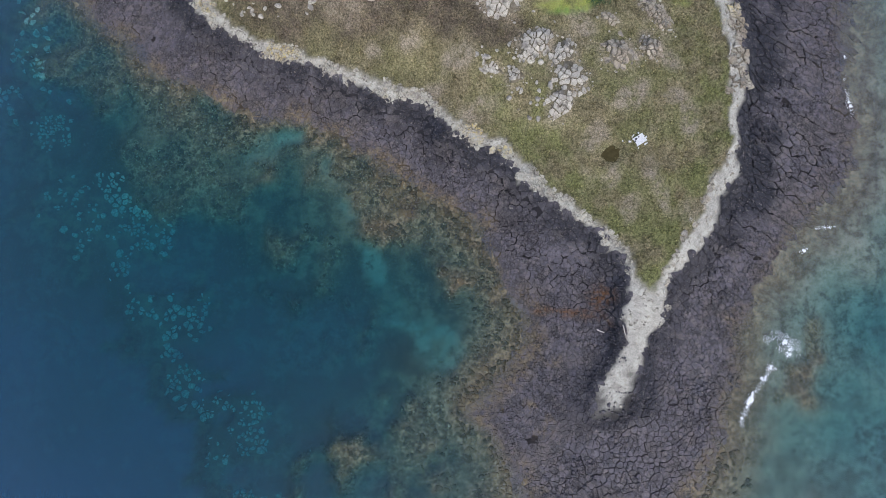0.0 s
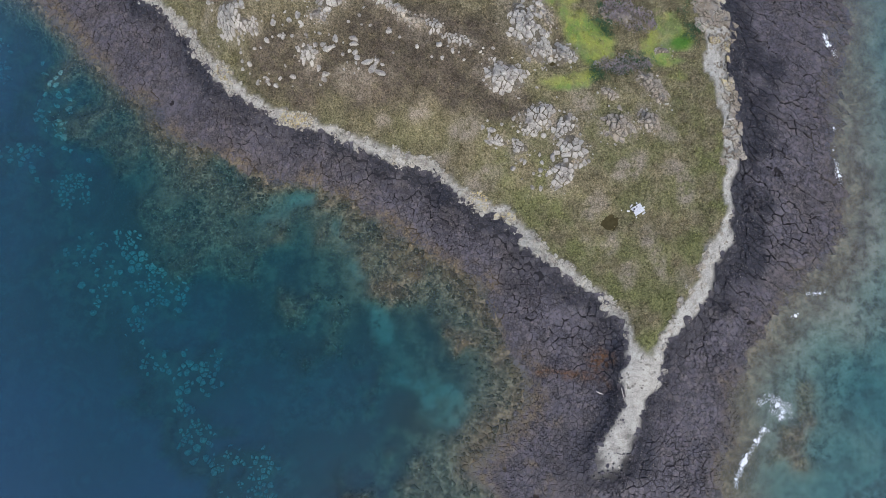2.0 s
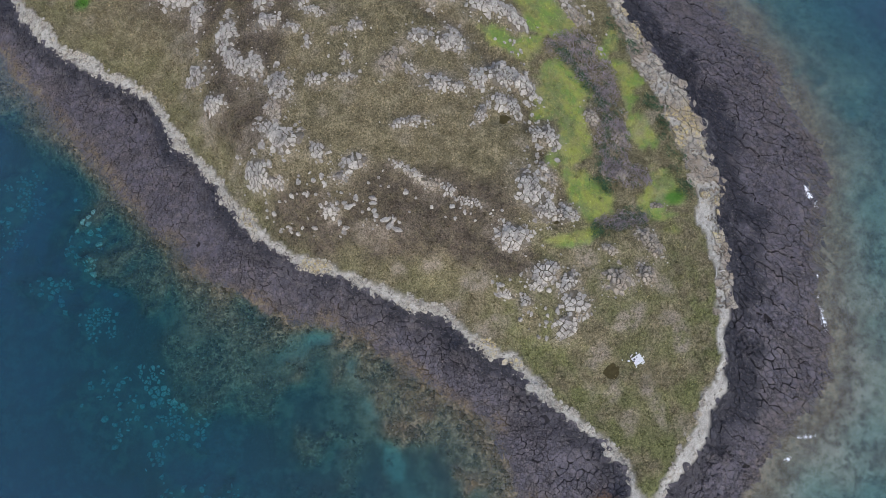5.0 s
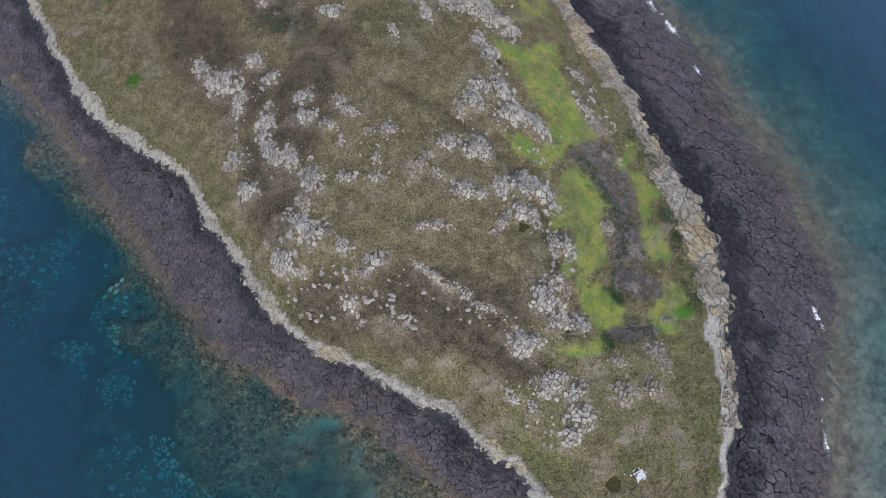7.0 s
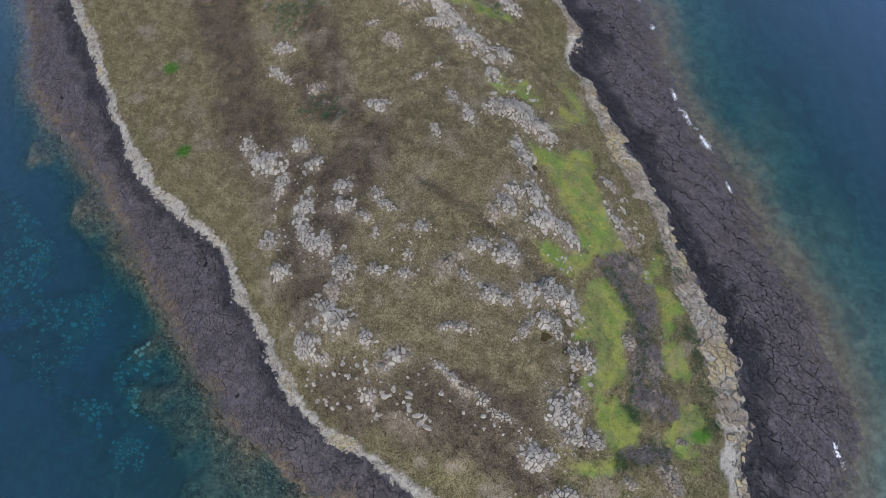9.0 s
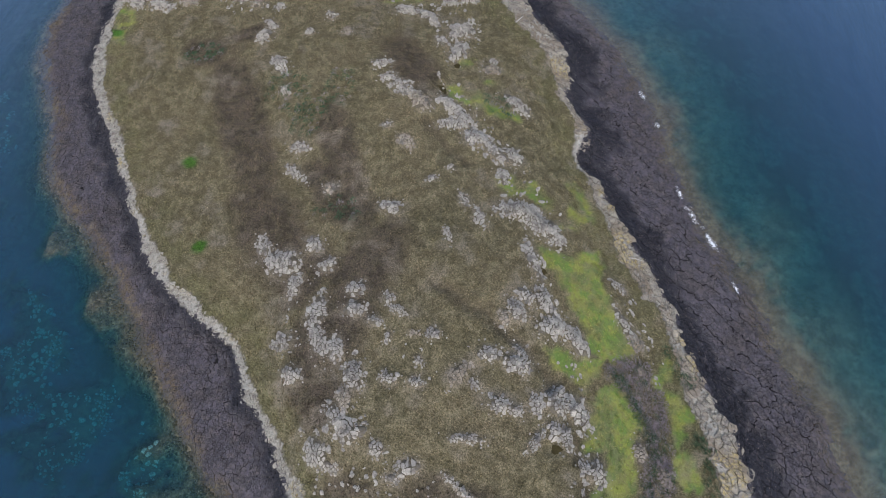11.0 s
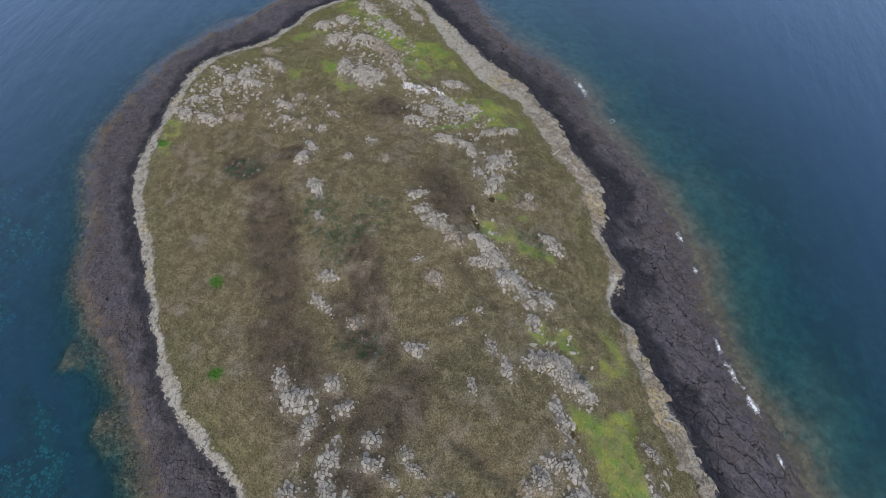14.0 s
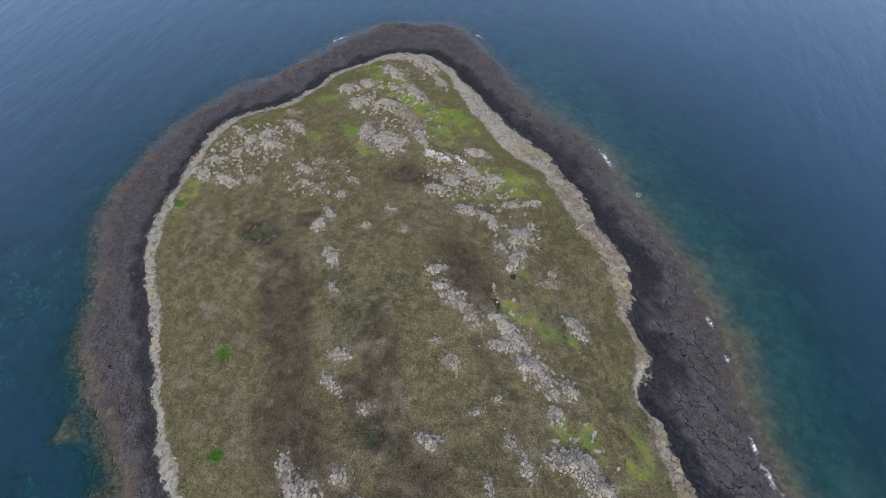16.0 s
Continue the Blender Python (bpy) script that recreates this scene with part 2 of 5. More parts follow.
OUTCROPS_1 = [(-7.3, 58.1, 1.9, 0.6, -31), (-31.8, 58.4, 1.7, 0.8, -12), (-20.3, 58.6, 1.2, 0.7, 3), (-7.8, 58.6, 1.1, 0.4, -26),
              (14, 59.3, 2.3, 0.8, -67), (-10.3, 60.1, 1.3, 0.3, -26), (-34.9, 60.2, 2.5, 2.3, -33), (-17.8, 60.8, 2.1, 1.3, 23),
              (27.3, 61.4, 2, 0.8, -2), (-24, 62.7, 1.5, 1.1, -35), (-29.9, 64.5, 2.4, 1.8, -54), (-27.3, 65.1, 1.2, 1.1, 2),
              (-32.4, 66.5, 2.4, 1.4, -40), (14.4, 66.6, 2.2, 1.9, -45), (12.3, 66.7, 1.2, 0.9, -57), (-8.9, 67.2, 3.2, 0.7, 9),
              (27.9, 68.6, 1.9, 0.9, -48), (3, 69.2, 1.9, 0.6, 65), (-31.6, 70.1, 1.8, 1.3, -73), (8.6, 70.8, 2.3, 0.9, -74)]
OUTCROPS_2 = [(6, 71.7, 1.4, 1, -68), (22.9, 71.7, 2.1, 1, -82), (-43.3, 72.7, 2.3, 1.5, -21), (-1.5, 73.5, 1.7, 0.9, -19), (-4.3, 74, 1.7, 1.4, -9),
              (-31.1, 74.2, 2.7, 1.8, -63), (-24.8, 74.8, 1.6, 0.8, -23), (-19.5, 74.9, 1.3, 0.8, 2), (2.3, 75.5, 1.8, 0.9, -57),
              (10.3, 76, 3, 1.5, -45), (-9.2, 76.6, 1, 0.6, -26), (6.9, 76.8, 3.2, 2.3, 4), (-12.3, 77.6, 2.2, 1.4, 57),
              (-35.8, 78.3, 2.1, 1.5, -72), (-47.3, 78.4, 2.2, 1.6, 5), (-19.8, 78.8, 0.8, 0.6, -28), (-39.3, 79.4, 3.7, 1.5, -54),
              (-2.4, 81.6, 2.6, 1.6, 1), (-26.3, 82.2, 1, 0.4, -83), (-7.5, 82.3, 2.2, 1.3, -2)]
OUTCROPS_3 = [(-21.4, 83.6, 0.8, 0.4, 1), (-17.9, 84.1, 1.2, 0.9, 3), (-1.8, 84.3, 1.6, 0.6, -40), (-29.6, 84.7, 1.3, 0.7, -7),
              (-41.5, 85.1, 3.5, 1.7, 90), (-34.3, 86.6, 1.9, 1.6, -3), (22.6, 87, 1.5, 0.5, -33), (-25.5, 87.4, 2.4, 0.6, -21),
              (9.3, 89.1, 3.4, 1.7, -44), (-27.9, 89.7, 1, 0.9, -2), (-5.7, 89.8, 1.3, 1, -57), (-48.2, 90.1, 2.4, 1.5, -90),
              (3.7, 90.5, 3.1, 1.8, 17), (-34.6, 90.8, 1.8, 1.4, -4), (-3.3, 91.6, 2.2, 1.6, -57), (21.3, 92.5, 1.7, 1.3, -33),
              (-52.4, 94.8, 3.5, 2.7, -4), (1.9, 94.9, 3.4, 1.8, -51), (-42.2, 95.2, 1.7, 1.1, 30), (-2.4, 95.5, 1.9, 1.2, -40)]
OUTCROPS_4 = [(18.6, 96, 3.5, 1, -52), (-57.6, 97.8, 2.4, 1.5, -62), (-46.2, 99.2, 2.1, 1.2, -23), (-1.5, 103.1, 4.6, 1.2, -61),
              (17, 104.2, 2, 0.8, -25), (-19.2, 104.7, 1.6, 0.6, -62), (-32.4, 109.6, 2.3, 1.3, -8), (-13.9, 110.5, 1.8, 1, -69),
              (1.9, 111.5, 3.3, 1.8, -54), (-1.7, 112.7, 4.1, 2.1, -23), (-46.3, 112.8, 1.7, 1.4, 12), (-17.4, 113.7, 1.8, 0.9, -58),
              (-6.1, 114.7, 4.8, 2, 12), (-56, 115.8, 2.8, 0.9, -33), (-25.3, 117.8, 0.9, 0.6, 16), (-21.6, 121.6, 0.8, 0.5, 18),
              (-56.4, 122, 2.1, 1.3, -9), (-10.3, 122.3, 2.4, 1.3, -71), (-32.9, 126.5, 2.1, 1.1, -37), (-8.9, 128.7, 2.9, 1.5, -38)]
OUTCROPS_5 = [(-14, 129.4, 5.2, 1.3, -38), (-38, 129.8, 1.2, 0.7, 15), (-18.1, 130.8, 2.6, 2, -14), (-24.1, 133.5, 3.1, 1.2, 10),
              (-64.7, 137, 1.8, 1, -44), (-23.2, 137.3, 4.1, 1.5, -39), (-32, 138, 2.8, 1.9, -48), (-26, 139.1, 2.7, 1.3, -39),
              (-35.6, 139.8, 2.5, 0.9, 7), (-37.7, 141.8, 2.3, 1.3, 6), (-40.8, 143.2, 1.6, 1.3, 18), (-68.9, 144.9, 2.8, 1.7, -38),
              (-10.1, 144.9, 3.9, 1.6, -34), (-43.5, 147.4, 2.1, 1.1, 18), (-76.1, 154.1, 2, 1.7, 36), (-17.9, 154.2, 2, 1.3, 26),
              (-64.2, 156, 1.2, 1, 11), (-26.6, 157.3, 3.7, 1.8, 82), (-17.8, 157.3, 1.3, 0.8, 26), (-54.8, 157.4, 1.3, 1.2, 15)]
OUTCROPS_6 = [(-82.2, 221.7, 5.1, 2.0, -37), (-71.7, 213.0, 5.5, 2.1, -34), (-85.8, 203.4, 4.0, 2.4, 16), (-77.6, 203.9, 4.0, 2.5, 6), (-69.9, 201.2, 5.2, 2.2, -38),
              (-63.1, 193.8, 4.1, 1.4, -56), (-78.4, 190.3, 4.2, 2.2, -70), (-71.4, 188.3, 5.8, 4.0, -10), (-65.9, 196.8, 3.2, 1.5, -75), (-92.5, 210.0, 3.4, 1.4, -3),
              (-87.1, 213.3, 2.8, 1.6, -21), (-93.6, 208.1, 1.8, 1.3, 9), (-112.5, 173.8, 3.7, 1.3, 50), (-110.9, 179.8, 2.4, 1.8, -66), (-107.4, 183.1, 2.8, 1.9, 70),
              (-104.4, 179.4, 3.5, 1.5, -6), (-115.6, 182.4, 2.9, 1.2, -18), (-117.2, 169.2, 2.7, 1.5, 59), (-116.3, 163.4, 2.3, 2.0, 72), (-110.0, 163.3, 3.4, 1.6, 0)]
OUTCROPS_7 = [(-100.9, 188.7, 3.7, 1.5, -28), (-102.2, 165.5, 2.2, 1.1, 6), (-55.8, 187.2, 3.9, 1.3, -9), (-46.0, 193.3, 3.1, 1.5, 23), (-49.5, 188.1, 2.5, 1.0, -25),
              (-45.0, 183.9, 3.5, 1.9, -27), (-49.3, 179.3, 2.9, 1.9, -28), (-52.3, 173.9, 2.6, 1.6, 0), (-38.8, 184.6, 2.2, 1.6, -11), (-39.2, 180.3, 1.3, 1.1, -7),
              (-32.2, 176.9, 2.3, 1.1, 27), (-27.4, 179.5, 2.5, 1.1, 37), (-42.4, 169.3, 3.2, 1.7, 14), (-36.2, 168.4, 3.4, 2.0, -36), (-27.4, 165.4, 4.3, 2.4, 57),
              (-31.1, 159.8, 1.9, 1.4, -46), (-89.7, 172.2, 3.7, 1.0, -22), (-86.9, 166.8, 2.1, 1.1, -2), (-82.1, 165.7, 1.6, 1.1, 0), (-75.7, 164.6, 1.3, 1.0, -9)]
OUTCROPS_8 = [(-60.7, 162.8, 1.3, 1.1, -60), (-75.4, 158.2, 2.4, 1, -32), (-86.4, 176.3, 1.5, 1.1, -16), (-74.2, 170.4, 1.6, 0.7, -27), (-78.3, 212.8, 2.8, 1.0, -42),
              (-72.3, 228.6, 3.5, 1.9, -44), (-77.8, 231.0, 3.3, 1.6, -37), (-66.2, 221.8, 3.1, 1.5, -49), (-104.9, 194.7, 2.3, 1.1, 5), (-120.0, 164.4, 1.6, 1.1, -55)]
OUTCROPS = OUTCROPS_0 + OUTCROPS_1 + OUTCROPS_2 + OUTCROPS_3 + OUTCROPS_4 + OUTCROPS_5 + OUTCROPS_6 + OUTCROPS_7 + OUTCROPS_8


def rim_height(y):
    return 2.3 + 1.9 * smooth((y + 10) / 24)


def plan(x, y):
    """Heights and land cover over the plan."""
    wx = x + 2.2 * (fbm(x, y, 5, 3, 11) - 0.5) + 0.9 * (fbm(x, y, 1.4, 2, 12) - 0.5)
    wy = y + 2.2 * (fbm(x, y, 5, 3, 21) - 0.5) + 0.9 * (fbm(x, y, 1.4, 2, 22) - 0.5)
    shore = inside_by(SHORE, wx + 2.5 * (fbm(x, y, 9, 2, 13) - 0.5), wy + 2.5 * (fbm(x, y, 9, 2, 23) - 0.5))
    rim, grass = inside_by(RIM, wx, wy) + 1.6 * (fbm(x, y, 3.5, 3, 14) - 0.5), inside_by(GRASS, wx, wy) + 1.8 * (fbm(x, y, 3.0, 3, 15) - 0.5)
    west = smooth((20 - x - 0.35 * (y - 100)) / 30)
    # sea bed
    off = np.maximum(-shore, 0)
    reef = fbm(x, y, 14, 4, 31)
    steep = smooth((y - 30) / 14)
    lee = 0.15 + (2.0 + 3.2 * steep) * (1 - np.exp(-(off / (12 - 5.5 * steep)) ** 2)) + 0.06 * off + 0.0012 * off ** 2 + (reef - 0.5) * np.clip(off * (0.35 + 0.25 * steep), 0, 4.0)
    shoaly = smooth((115 - y) / 75)
    ragged = off + 5 * (fbm(x, y, 6, 3, 33) - 0.5)
    open_sea = 0.12 + (0.032 - 0.012 * shoaly) * off + (0.95 - 0.6 * shoaly) * smooth((ragged - 2.5) / 8) + 0.4 * shoaly * smooth((ragged - 9) / 8) + (0.0032 - 0.0018 * shoaly) * off ** 2 + (reef - 0.5) * np.clip(off * 0.2, 0, 3.0)
    depth = open_sea + (lee - open_sea) * west
    z = -np.clip(depth, 0.12, 26)
    shoal = np.zeros_like(x)
    for line, half, top in REEFS:
        body = smooth(0.5 + (half + 16 * (fbm(x, y, 9, 4, 34) - 0.5) - near_line(line, x, y)) / 3.5) * smooth(0.15 + (fbm(x, y, 5, 4, 35) - 0.36) * 4.5)
        z = z + body * np.clip(-top + 1.5 * (fbm(x, y, 3, 3, 36) - 0.5) - z, -1.0, 9)
        shoal = np.maximum(shoal, body)
    shoal = np.maximum(shoal, (0.45 + 0.55 * west) * smooth(1.6 - ragged / (3.0 + 3.5 * west)))
    # rock shelf, its scarp, the bare rim
    part = np.clip(shore / (shore - np.minimum(rim, -0.01) + 0.01), 0, 1)
    top = rim_height(y)
    shelf = -0.10 + 1.45 * part + 0.5 * (fbm(x, y, 7, 3, 41) - 0.5)
    scarp = smooth(1 + rim / 3.2)
    shelf = shelf + (top - 0.7 - shelf) * scarp
    z = np.where(shore > 0, shelf, z)
    across = np.clip(rim / (rim - np.minimum(grass, -0.01) + 0.01), 0, 1)
    z = np.where(rim > 0, top - 0.7 + 0.7 * across + 0.25 * (fbm(x, y, 2.5, 2, 42) - 0.5), z)
    # the grassed hill
    hill = np.zeros_like(x)
    for row, first, swells in HILLS:
        for k, high in enumerate(swells):
            hill += high * np.exp(-((x - first - 19 * k) ** 2 + (y - row) ** 2) / 450)
    lift = smooth(grass / 9)
    z = np.where(grass > 0, top + hill * lift + 0.8 * (fbm(x, y, 6, 4, 43) - 0.5) * smooth(grass / 3), z)
    for px, py, a, b, angle in DARK_HOLLOWS:
        dip = smooth(in_oval(x, y, px, py, a * 1.5, b * 1.5, angle) * 3)
        z = z - 0.6 * dip
    # land cover
    edge = 1.5 * (fbm(x, y, 3, 3, 51) - 0.5)
    lush = np.zeros_like(x)
    for k, line in enumerate(LUSH):
        lush = np.maximum(lush, smooth(0.5 + (inside_by(np.array(line, float), x, y) + 0.25 + 1.6 * edge + 3.0 * (fbm(x, y, 1.6, 3, 71) - 0.5)) / 1.5) * ((0.55 if k < 9 else 0.15) + (0.6 if k < 9 else 0.85) * smooth((fbm(x, y, 3.2, 3, 52) - (0.25 if k < 9 else 0.36)) * (2.4 if k < 9 else 4.0))))
    bright = np.zeros_like(x)
    for o in BRIGHT:
        bright = np.maximum(bright, smooth(0.35 + 1.7 * in_oval(x, y, *o) + 1.5 * edge))
    heath_and_shade = np.zeros_like(x)
    for o in HEATH:
        heath_and_shade = np.maximum(heath_and_shade, smooth(0.38 + 1.5 * in_oval(x, y, *o) + 0.7 * edge))
    soil = smooth((fbm(x, y, 5, 4, 53) - 0.60) * 7) * 0.6
    for o in SOIL:
        soil = np.maximum(soil, smooth(0.4 + 1.6 * in_oval(x, y, *o) + 0.9 * edge))
    for ox, oy, a, b, angle in OUTCROPS:
        u, v = (np.abs(GX - ox) < 2 * a + 2), (np.abs(GY - oy) < 2 * a + 2)
        box = np.ix_(v, u)
        soil[box] = np.maximum(soil[box], 0.9 * smooth(0.35 + 1.3 * in_oval(x[box], y[box], ox, oy, a * 1.3 + 0.4, b * 1.3 + 0.4, angle) + 0.7 * edge[box]))
        z[box] += (0.25 + 0.30 * min(b, 2.5)) * smooth(1.2 * in_oval(x[box], y[box], ox, oy, a * 1.3 + 0.4, b * 1.3 + 0.4, angle))
    # gullies: ground sunk, and their shade painted in as heath colour
    for line, wide, deep in GULLIES:
        gully = smooth(1.2 - near_line(line, x + 2 * edge, y + 2 * edge) / wide) * (grass > 1)
        z, heath_and_shade = z - deep * gully, np.maximum(heath_and_shade, 0.55 * gully)
    turf = smooth((grass + 0.45) / 0.7 + 0.5)
    black = smooth((shore - 2) / 3) * smooth((0.4 - rim) / 0.5) * smooth((fbm(x, y, 6, 3, 54) - 0.40) * 4 + 1.6 * (fbm(x, y, 1.6, 3, 68) - 0.5) + (rim + 6.5 - 3.0 * west) / 3.0) * (1 - 0.55 * west)
    algae = smooth(1.15 - np.abs(shore - 0.9) / (1.5 + 2.8 * fbm(x, y, 8, 2, 55))) * (0.28 + 0.72 * west) * smooth((fbm(x, y, 4, 3, 59) - 0.32) * 4)
    rust = smooth(0.45 + 1.8 * in_oval(x, y, 22.8, 7.0, 2.6, 1.9, 14) + 0.8 * edge)
    rust = np.maximum(rust, smooth(1.2 + 0.8 * edge - near_line([(13.1, 5.4), (17.3, 4.7), (22.3, 4.7), (24.6, 1.8)], x, y) / 0.7))
    for o in LICHEN:
        algae = np.maximum(algae, smooth(0.5 + 1.6 * in_oval(x, y, *o) + 1.2 * edge))
    black = np.maximum(black, smooth((rim + 4.2 - 1.2 * west + 2.0 * smooth((y - 70) / 50) + 2.5 * smooth((y - 165) / 40) + 3 * edge) / 1.5) * smooth((0.2 - rim) / 0.5) * smooth((shore - 1) / 2) * (0.6 + 0.4 * west))
    pale = smooth((rim + 0.3) / 0.6) * (1 - turf)
    pale = pale * (1 - smooth((0 - y) / 5) * smooth((1.3 - rim) / 1.6 + 2.6 * (fbm(x, y, 1.6, 3, 60) - 0.5)) * 0.9)
    gold = smooth((fbm(x, y, 9, 2, 56) - 0.58) * 8) * pale
    for line, half in (([(4, 33), (9, 30)], 2.4), ([(41, 76), (44.5, 66)], 1.0), ([(31, 96), (34, 90)], 1.1), ([(12, 128), (15, 124)], 1.2)):
        gold = np.maximum(gold, smooth(1.2 - near_line(line, x, y) / half))
    rubble = np.zeros_like(x)
    patchy = smooth((fbm(x, y, 6, 4, 67) - 0.40) * 5)
    for line, half in (([(-112, 76), (-101.7, 66.3), (-94, 58), (-83.5, 50.5), (-73.4, 46)], 5.5), ([(-84, 60), (-73.4, 50), (-67.9, 35.8), (-62.4, 26.1), (-53.4, 17.7), (-47.5, 10.4), (-43.5, 4.2)], 5.0),
                       ([(-40.2, -7), (-33.8, -12.9), (-27.6, -20.2), (-24, -32)], 4.2), ([(-57, 28), (-48, 19.4)], 2.0), ([(-130, 100), (-150, 128)], 6.0)):
        rubble = np.maximum(rubble, patchy * smooth(0.55 + (half + 5 * edge - near_line(line, x, y)) / 5))
    pale_beds = 0.5 * smooth((fbm(x, y, 7, 3, 57) - 0.46) * 6) * smooth((off - 4) / 5) * smooth((30 - off) / 12) * (1 - west) * (0.3 + 0.7 * shoaly)
    rubble = np.where(shore < -1, rubble, 0)
    sand = np.maximum(0.16 * rubble, pale_beds)
    for outline in SANDS:
        sand = np.maximum(sand, smooth(0.5 + (inside_by(np.array(outline, float), x, y) + 2.6 * edge) / 2.2) * (0.30 + 0.55 * smooth((fbm(x, y, 2.2, 4, 69) - 0.36) * 5)))
    for line, half in (([(-22, 32), (-19.5, 28), (-17.5, 25), (-13, 15)], 0.5), ([(-32, 30), (-28, 31)], 0.7)):
        sand = np.maximum(sand, 0.45 * smooth((fbm(x, y, 3, 3, 70) - 0.4) * 6) * smooth(0.6 + (half + 2.4 * edge - near_line(line, x, y)) / 2))
    sand = np.where(shore < -0.4, sand, 0)
    z = np.where(rubble > 0.05, np.clip(z, -3.6 - 0.5 * rubble, -1.2), z)
    z = z + 0.8 * np.where(rubble > 0.05, 0, sand * west) * (-2.2 - z)
    shoal = shoal * (1 - sand)
    for line in TRENCHES:
        crack = smooth(1.3 - near_line(line, x + 3 * edge, y + 3 * edge) / 0.55) * (shore < 0)
        z = z - 0.6 * crack
        shoal = shoal * (1 - crack)
    weed = smooth((fbm(x, y, 7, 4, 58) - 0.47) * 6) * (shore < 0) * (0.25 + 0.75 * np.maximum(west, smooth((off - 14) / 14)))
    return dict(z=z, shore=shore, rim=rim, grass=grass, turf=turf, lush=np.clip(lush, 0, 1) * turf, bright=bright * turf, heath_and_shade=heath_and_shade * turf, soil=soil * turf,
                black=black, algae=np.maximum(algae, 0), rust=rust, pale=pale, gold=gold, sand=sand, weed=weed, reef=shoal, rubble=rubble, depth=-z, west=west)


FINE = 0.75
GX, GY = np.arange(-205, 130, FINE), np.arange(-85, 312, FINE)
far_lo, far_hi = np.array([-4500, -2000, -900, -450]), np.array([450, 900, 2000, 4500])
MX, MY = np.meshgrid(GX, GY)
MAP = plan(MX, MY)


def at(key, x, y):
    """A layer of the plan at places, between its grid points."""
    u, v = np.clip((np.asarray(x) - GX[0]) / FINE, 0, len(GX) - 1.001), np.clip((np.asarray(y) - GY[0]) / FINE, 0, len(GY) - 1.001)
    i, j = u.astype(int), v.astype(int)
    u, v, m = u - i, v - j, MAP[key]
    return m[j, i] * (1 - u) * (1 - v) + m[j, i + 1] * u * (1 - v) + m[j + 1, i] * (1 - u) * v + m[j + 1, i + 1] * u * v


# ---------------------------------------------------------------- materials
class Paint:
    """A node material, written line by line."""

    def __init__(self, name):
        self.mat = bpy.data.materials.new(name)
        self.mat.use_nodes = True
        self.tree = self.mat.node_tree
        self.bsdf = self.tree.nodes["Principled BSDF"]
        self.place = self.node("ShaderNodeNewGeometry").outputs["Position"]

    def node(self, kind, **values):
        n = self.tree.nodes.new(kind)
        for key, value in values.items():
            setattr(n, key, value)
        return n

    def join(self, source, socket):
        if isinstance(source, bpy.types.NodeSocket):
            self.tree.links.new(source, socket)
        elif isinstance(source, tuple) and len(source) == 3 and socket.type == "RGBA":
            socket.default_value = (*source, 1)
        else:
            socket.default_value = source

    def noise(self, size, detail=4.0, rough=0.55, where=None, colour=False):
        n = self.node("ShaderNodeTexNoise")
        n.inputs["Scale"].default_value, n.inputs["Detail"].default_value, n.inputs["Roughness"].default_value = 1 / size, detail, rough
        self.join(where or self.place, n.inputs["Vector"])
        return n.outputs[1 if colour else 0]

    def bent(self, size, amount):
        """The place, pushed about by noise, for crooked lines."""
        n = self.node("ShaderNodeVectorMath", operation="MULTIPLY_ADD")
        self.join(self.noise(size, 3, 0.6, colour=True), n.inputs[0])
        n.inputs[1].default_value = (amount, amount, amount)
        self.join(self.place, n.inputs[2])
        return n.outputs[0]

    def cells(self, size, feature="F1", out="Distance", where=None):
        n = self.node("ShaderNodeTexVoronoi", feature=feature)
        n.inputs["Scale"].default_value = 1 / size
        self.join(where or self.place, n.inputs["Vector"])
        return n.outputs[out]

    def ramp(self, value, low, high, a=0.0, b=1.0):
        n = self.node("ShaderNodeMapRange")
        n.interpolation_type = "SMOOTHSTEP"
        for k, v in enumerate((value, low, high, a, b)):
            self.join(v, n.inputs[k])
        return n.outputs[0]

    def maths(self, op, a, b=0.0):
        n = self.node("ShaderNodeMath", operation=op)
        self.join(a, n.inputs[0])
        self.join(b, n.inputs[1])
        return n.outputs[0]

    def mix(self, how, a, b, blend="MIX"):
        n = self.node("ShaderNodeMix", data_type="RGBA", blend_type=blend)
        self.join(how, n.inputs[0])
        self.join(a, n.inputs[6])
        self.join(b, n.inputs[7])
        return n.outputs[2]

    def layer(self, name):
        n = self.node("ShaderNodeAttribute", attribute_name=name)
        s = self.node("ShaderNodeSeparateColor")
        self.tree.links.new(n.outputs["Color"], s.inputs[0])
        return s.outputs[0], s.outputs[1], s.outputs[2]

    def chance(self):
        return self.node("ShaderNodeObjectInfo").outputs["Random"]

    def island(self):
        return self.node("ShaderNodeNewGeometry").outputs["Random Per Island"]

    def done(self, colour, rough=0.9, bump=None, height=0.1, strength=0.6, spec=0.3):
        self.join(colour, self.bsdf.inputs["Base Color"])
        self.join(rough, self.bsdf.inputs["Roughness"])
        self.bsdf.inputs["Specular IOR Level"].default_value = spec
        if bump is not None:
            n = self.node("ShaderNodeBump")
            n.inputs["Distance"].default_value, n.inputs["Strength"].default_value = height, strength
            self.join(bump, n.inputs["Height"])
            self.tree.links.new(n.outputs[0], self.bsdf.inputs["Normal"])
        return self.mat


